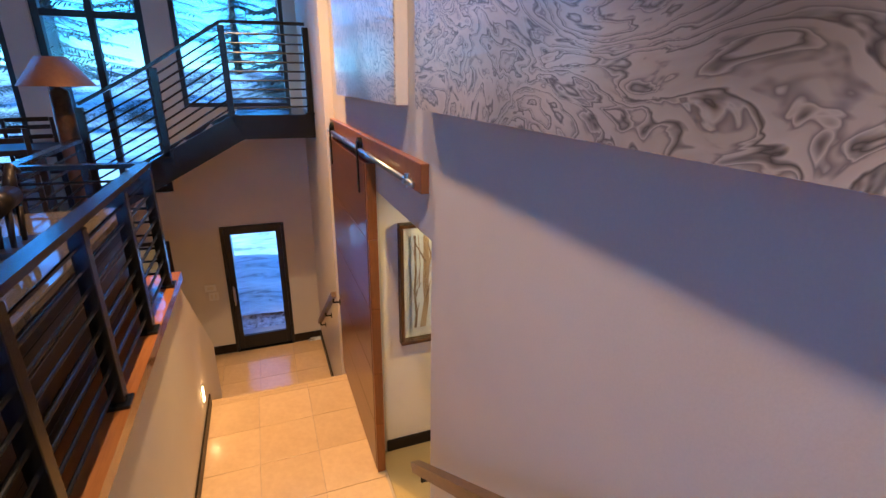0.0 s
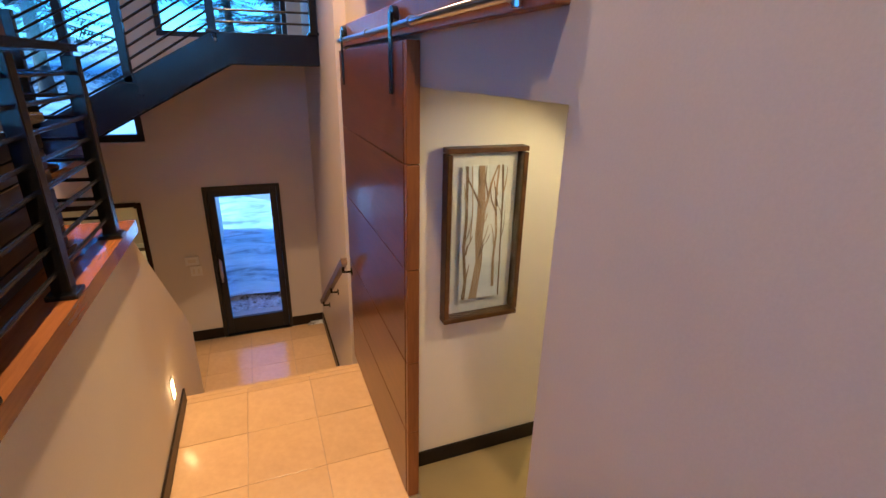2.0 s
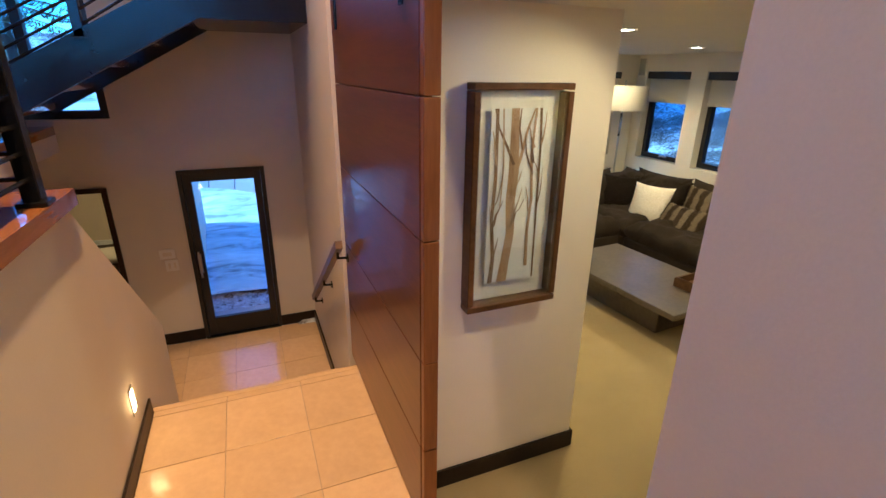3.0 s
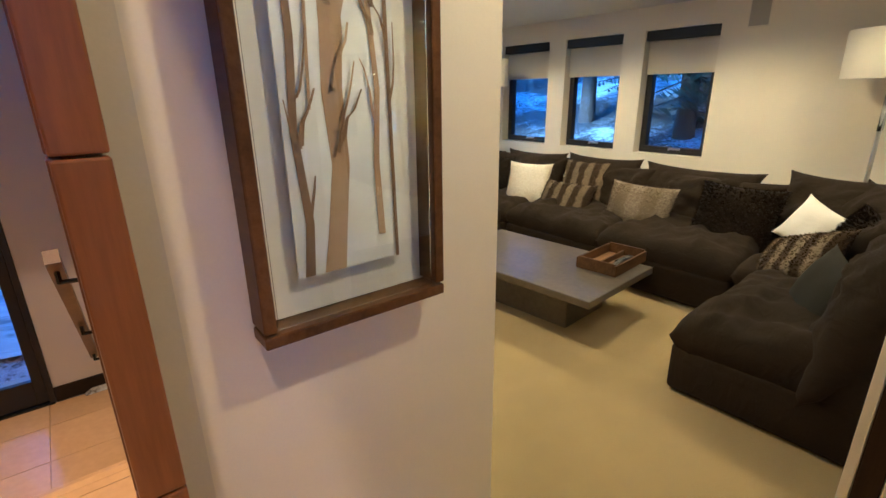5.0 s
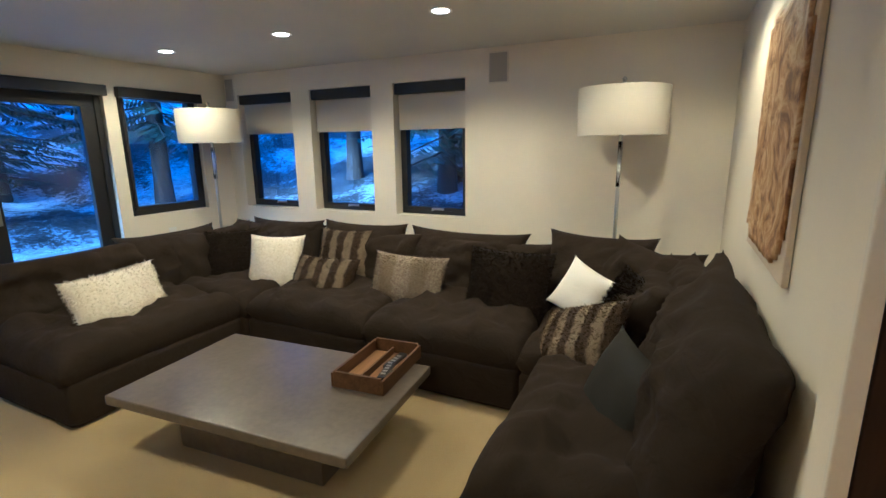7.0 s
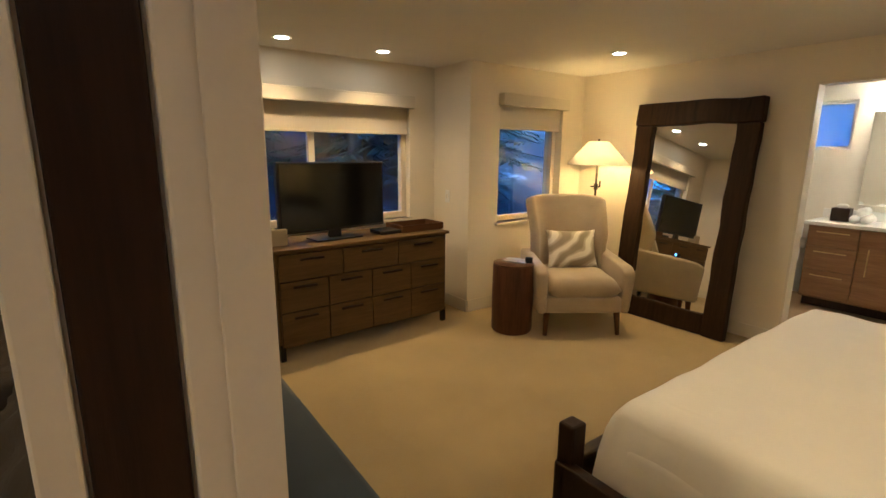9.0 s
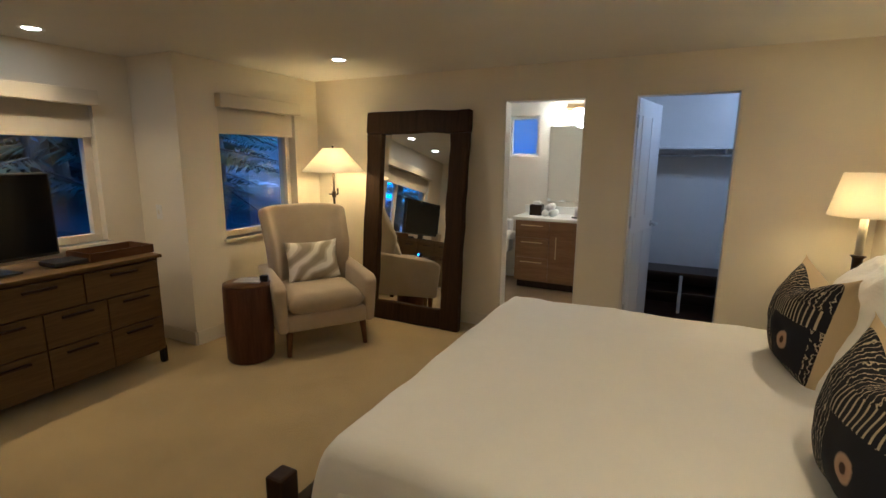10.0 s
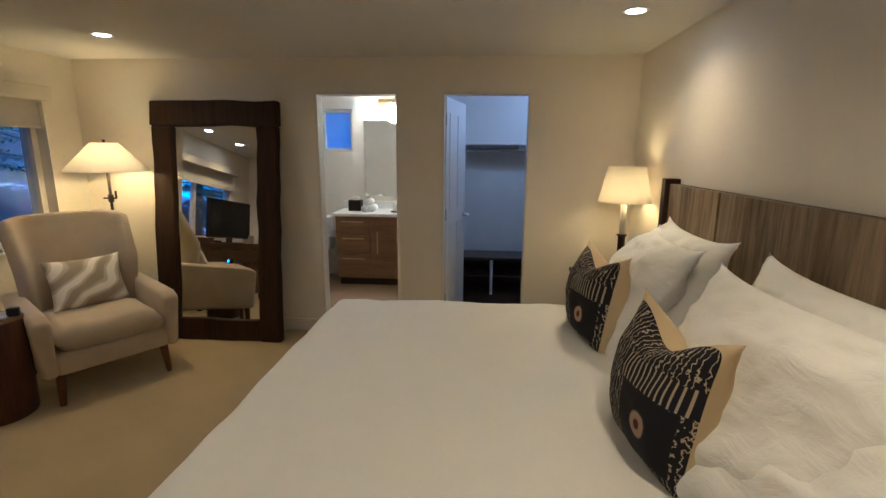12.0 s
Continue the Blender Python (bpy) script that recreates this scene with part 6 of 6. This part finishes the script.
part("rod", smooth(rod(bmesh.new(), (1.802, -3.55, 1.60), (3.446, -3.55, 1.60), 0.016, 12)), STEEL, cs, "chrome hanging rod")
for x in (2.6,):
    part("rod_bracket", boxes((x - 0.01, x + 0.01, -3.79, -3.54, 1.585, 1.66), bevel=0.002), STEEL, cs)
sk = thing("shoe_cabinet", "low dark wooden shoe shelf with a white divider", "shelf")
DARKSHELF = wood("dark_shelf_wood", (0.025, 0.014, 0.009), (0.07, 0.04, 0.025), 0.35, 0)
part("top", boxes((1.85, 3.40, -3.795, -3.40, 0.40, 0.43), bevel=0.003), DARKSHELF, sk)
part("shelf_board", boxes((1.85, 3.40, -3.795, -3.40, 0.20, 0.22), bevel=0.003), DARKSHELF, sk)
part("back", boxes((1.85, 3.40, -3.798, -3.788, 0.006, 0.40)), DARKSHELF, sk)
for x in (1.85, 2.86, 3.38):
    part("divider", boxes((x, x + 0.03, -3.79, -3.395, 0.006, 0.40), bevel=0.002), WHITE if x == 2.86 else DARKSHELF, sk)

# bathroom: vanity, mirror, light, towels, toilet, window
vn = thing("bathroom_vanity", "walnut vanity with white counter and brass pulls", "vanity")
VANWOOD = wood("vanity_walnut", (0.20, 0.105, 0.05), (0.36, 0.21, 0.105), 0.4, 0)
part("carcass", boxes((3.70, 4.70, -4.098, -3.60, 0.10, 0.84)), VANWOOD, vn)
part("toe_kick", boxes((3.72, 4.68, -4.09, -3.66, 0.005, 0.10)), DARKWOOD, vn)
part("counter", boxes((3.68, 4.735, -4.098, -3.565, 0.84, 0.875), bevel=0.004), WHITE, vn, "white stone counter")
part("backsplash", boxes((3.68, 4.735, -4.098, -4.08, 0.875, 0.97), bevel=0.003), WHITE, vn)
for z0, z1 in ((0.64, 0.83), (0.40, 0.63), (0.12, 0.39)):
    d_ = part("drawer", boxes((4.29, 4.69, -3.602, -3.582, z0, z1), bevel=0.003), VANWOOD, vn)
    part("pull", rod(bmesh.new(), (4.36, -3.565, z1 - 0.05), (4.62, -3.565, z1 - 0.05), 0.006, 8), BRASS, d_)
d_ = part("cupboard_door", boxes((3.72, 4.28, -3.602, -3.582, 0.12, 0.83), bevel=0.003), VANWOOD, vn)
part("pull", rod(bmesh.new(), (4.20, -3.565, 0.40), (4.20, -3.565, 0.66), 0.006, 8), BRASS, d_)
bmi = thing("wall_mirror", "frameless bathroom wall mirror over the vanity", "mirror")
part("mirror_glass", boxes((3.72, 4.46, -4.098, -4.085, 1.03, 1.95), bevel=0.002), MIRROR, bmi)
vl = thing("vanity_light", "brass vanity light with glowing white glass shades", "light")
part("back_bar", boxes((3.95, 4.27, -4.098, -4.08, 2.12, 2.20), bevel=0.003), BRASS, vl)
part("arm", rod(bmesh.new(), (3.85, -4.04, 2.15), (4.38, -4.04, 2.15), 0.009, 8), BRASS, vl)
for x in (3.86, 4.11, 4.36):
    bm = bmesh.new()
    turned(bm, [(0.03, 0.0), (0.075, -0.02), (0.085, -0.15), (0.08, -0.15), (0.07, -0.025), (0.0, -0.005)], 20, (x, -4.0, 2.14))
    part("glass_shade", smooth(bm), glow("vanity_shade_glow", (1.0, 0.86, 0.62), 5.0), vl, "glowing white glass shade")
tws = thing("rolled_towels", "three rolled white hand towels on the vanity", "towels")
for x, z in ((4.30, 0.916), (4.385, 0.916), (4.342, 0.988)):
    part("towel_roll", smooth(rod(bmesh.new(), (x, -3.92, z), (x, -3.72, z), 0.04, 18)), LINEN_WHITE, tws)
tx = thing("tissue_box", "dark tissue box on the vanity", "tissue box", pose(4.52, -3.85, 0.876))
part("box_body", boxes((-0.075, 0.075, -0.06, 0.06, 0, 0.13), bevel=0.005), DARKWOOD, tx)
pt = pillow_bm(0.1, 0.06, 0.05, 71, 8)
shaped(pt, lambda c: (c.x, c.y, c.z + 0.15))
part("tissue", smooth(pt), LINEN_WHITE, tx)
cn = thing("candle", "white candle on a dark coaster on the vanity", "candle", pose(4.02, -3.78, 0.876))
part("coaster", rod(bmesh.new(), (0, 0, 0), (0, 0, 0.012), 0.06, 20), DARKWOOD, cn)
part("wax", smooth(rod(bmesh.new(), (0, 0, 0.012), (0, 0, 0.13), 0.032, 18)), WHITE, cn)
tp = thing("toilet_paper", "toilet roll on a wall holder beside the vanity", "toilet roll", pose(4.80, -3.75, 0.62))
part("roll", smooth(rod(bmesh.new(), (-0.045, 0, 0), (0.055, 0, 0), 0.055, 20)), LINEN_WHITE, tp)
part("holder", rod(bmesh.new(), (-0.10, 0, 0), (0.06, 0, 0), 0.008, 8), STEEL, tp)
wc = thing("toilet", "white ceramic toilet beside the vanity", "toilet", pose(5.08, -3.7, 0.004))
bm = bmesh.new()
turned(bm, [(0.12, 0.002), (0.13, 0.05), (0.14, 0.25), (0.19, 0.38), (0.195, 0.42), (0.0, 0.43)], 24)
part("bowl", smooth(bm), WHITE, wc)
part("cistern", smooth(boxes((-0.2, 0.2, -0.38, -0.2, 0.36, 0.78), bevel=0.02)), WHITE, wc)
part("base", smooth(boxes((-0.11, 0.11, -0.34, 0.05, 0.002, 0.36), bevel=0.03)), WHITE, wc)
window("window_bath", "y", -4.17, 4.602, 4.988, 1.582, 2.078, 0.035, 0.06, material=WHITE, label="small white frosted bathroom window")
for pane in bpy.data.objects["window_bath"].children:
    if pane.name.startswith("pane"):
        pane.data.materials[0] = FROSTED

# door linings of the bathroom and closet openings
for x0, x1 in ((2.63, 3.33), (3.69, 4.37)):
    ln = thing("door_lining", "cream painted door lining with steel hinges", "door frame", group="door linings")
    ln["kind"] = "structure"
    part("jamb", boxes((x0 - 0.002, x0 + 0.016, -2.262, -2.134, 0.004, 2.043), bevel=0.002), TRIM, ln)
    part("jamb", boxes((x1 - 0.016, x1 + 0.002, -2.262, -2.134, 0.004, 2.043), bevel=0.002), TRIM, ln)
    part("head", boxes((x0 + 0.016, x1 - 0.016, -2.262, -2.134, 2.029, 2.047), bevel=0.002), TRIM, ln)
    part("strike_plate", boxes((x0 + 0.016, x0 + 0.019, -2.22, -2.19, 0.95, 1.06)), STEEL, ln)

# ---- floor tiles ----
tiles("floor_landing", 0.406, 1.752, 1.90, 4.185, -0.012, 0.82, 4.035 - 0.36, 0.455)
tiles("floor_entry", -0.6, 1.646, 4.9, 6.504, ENTRY - 0.012, 0.772, 5.72, 0.455)
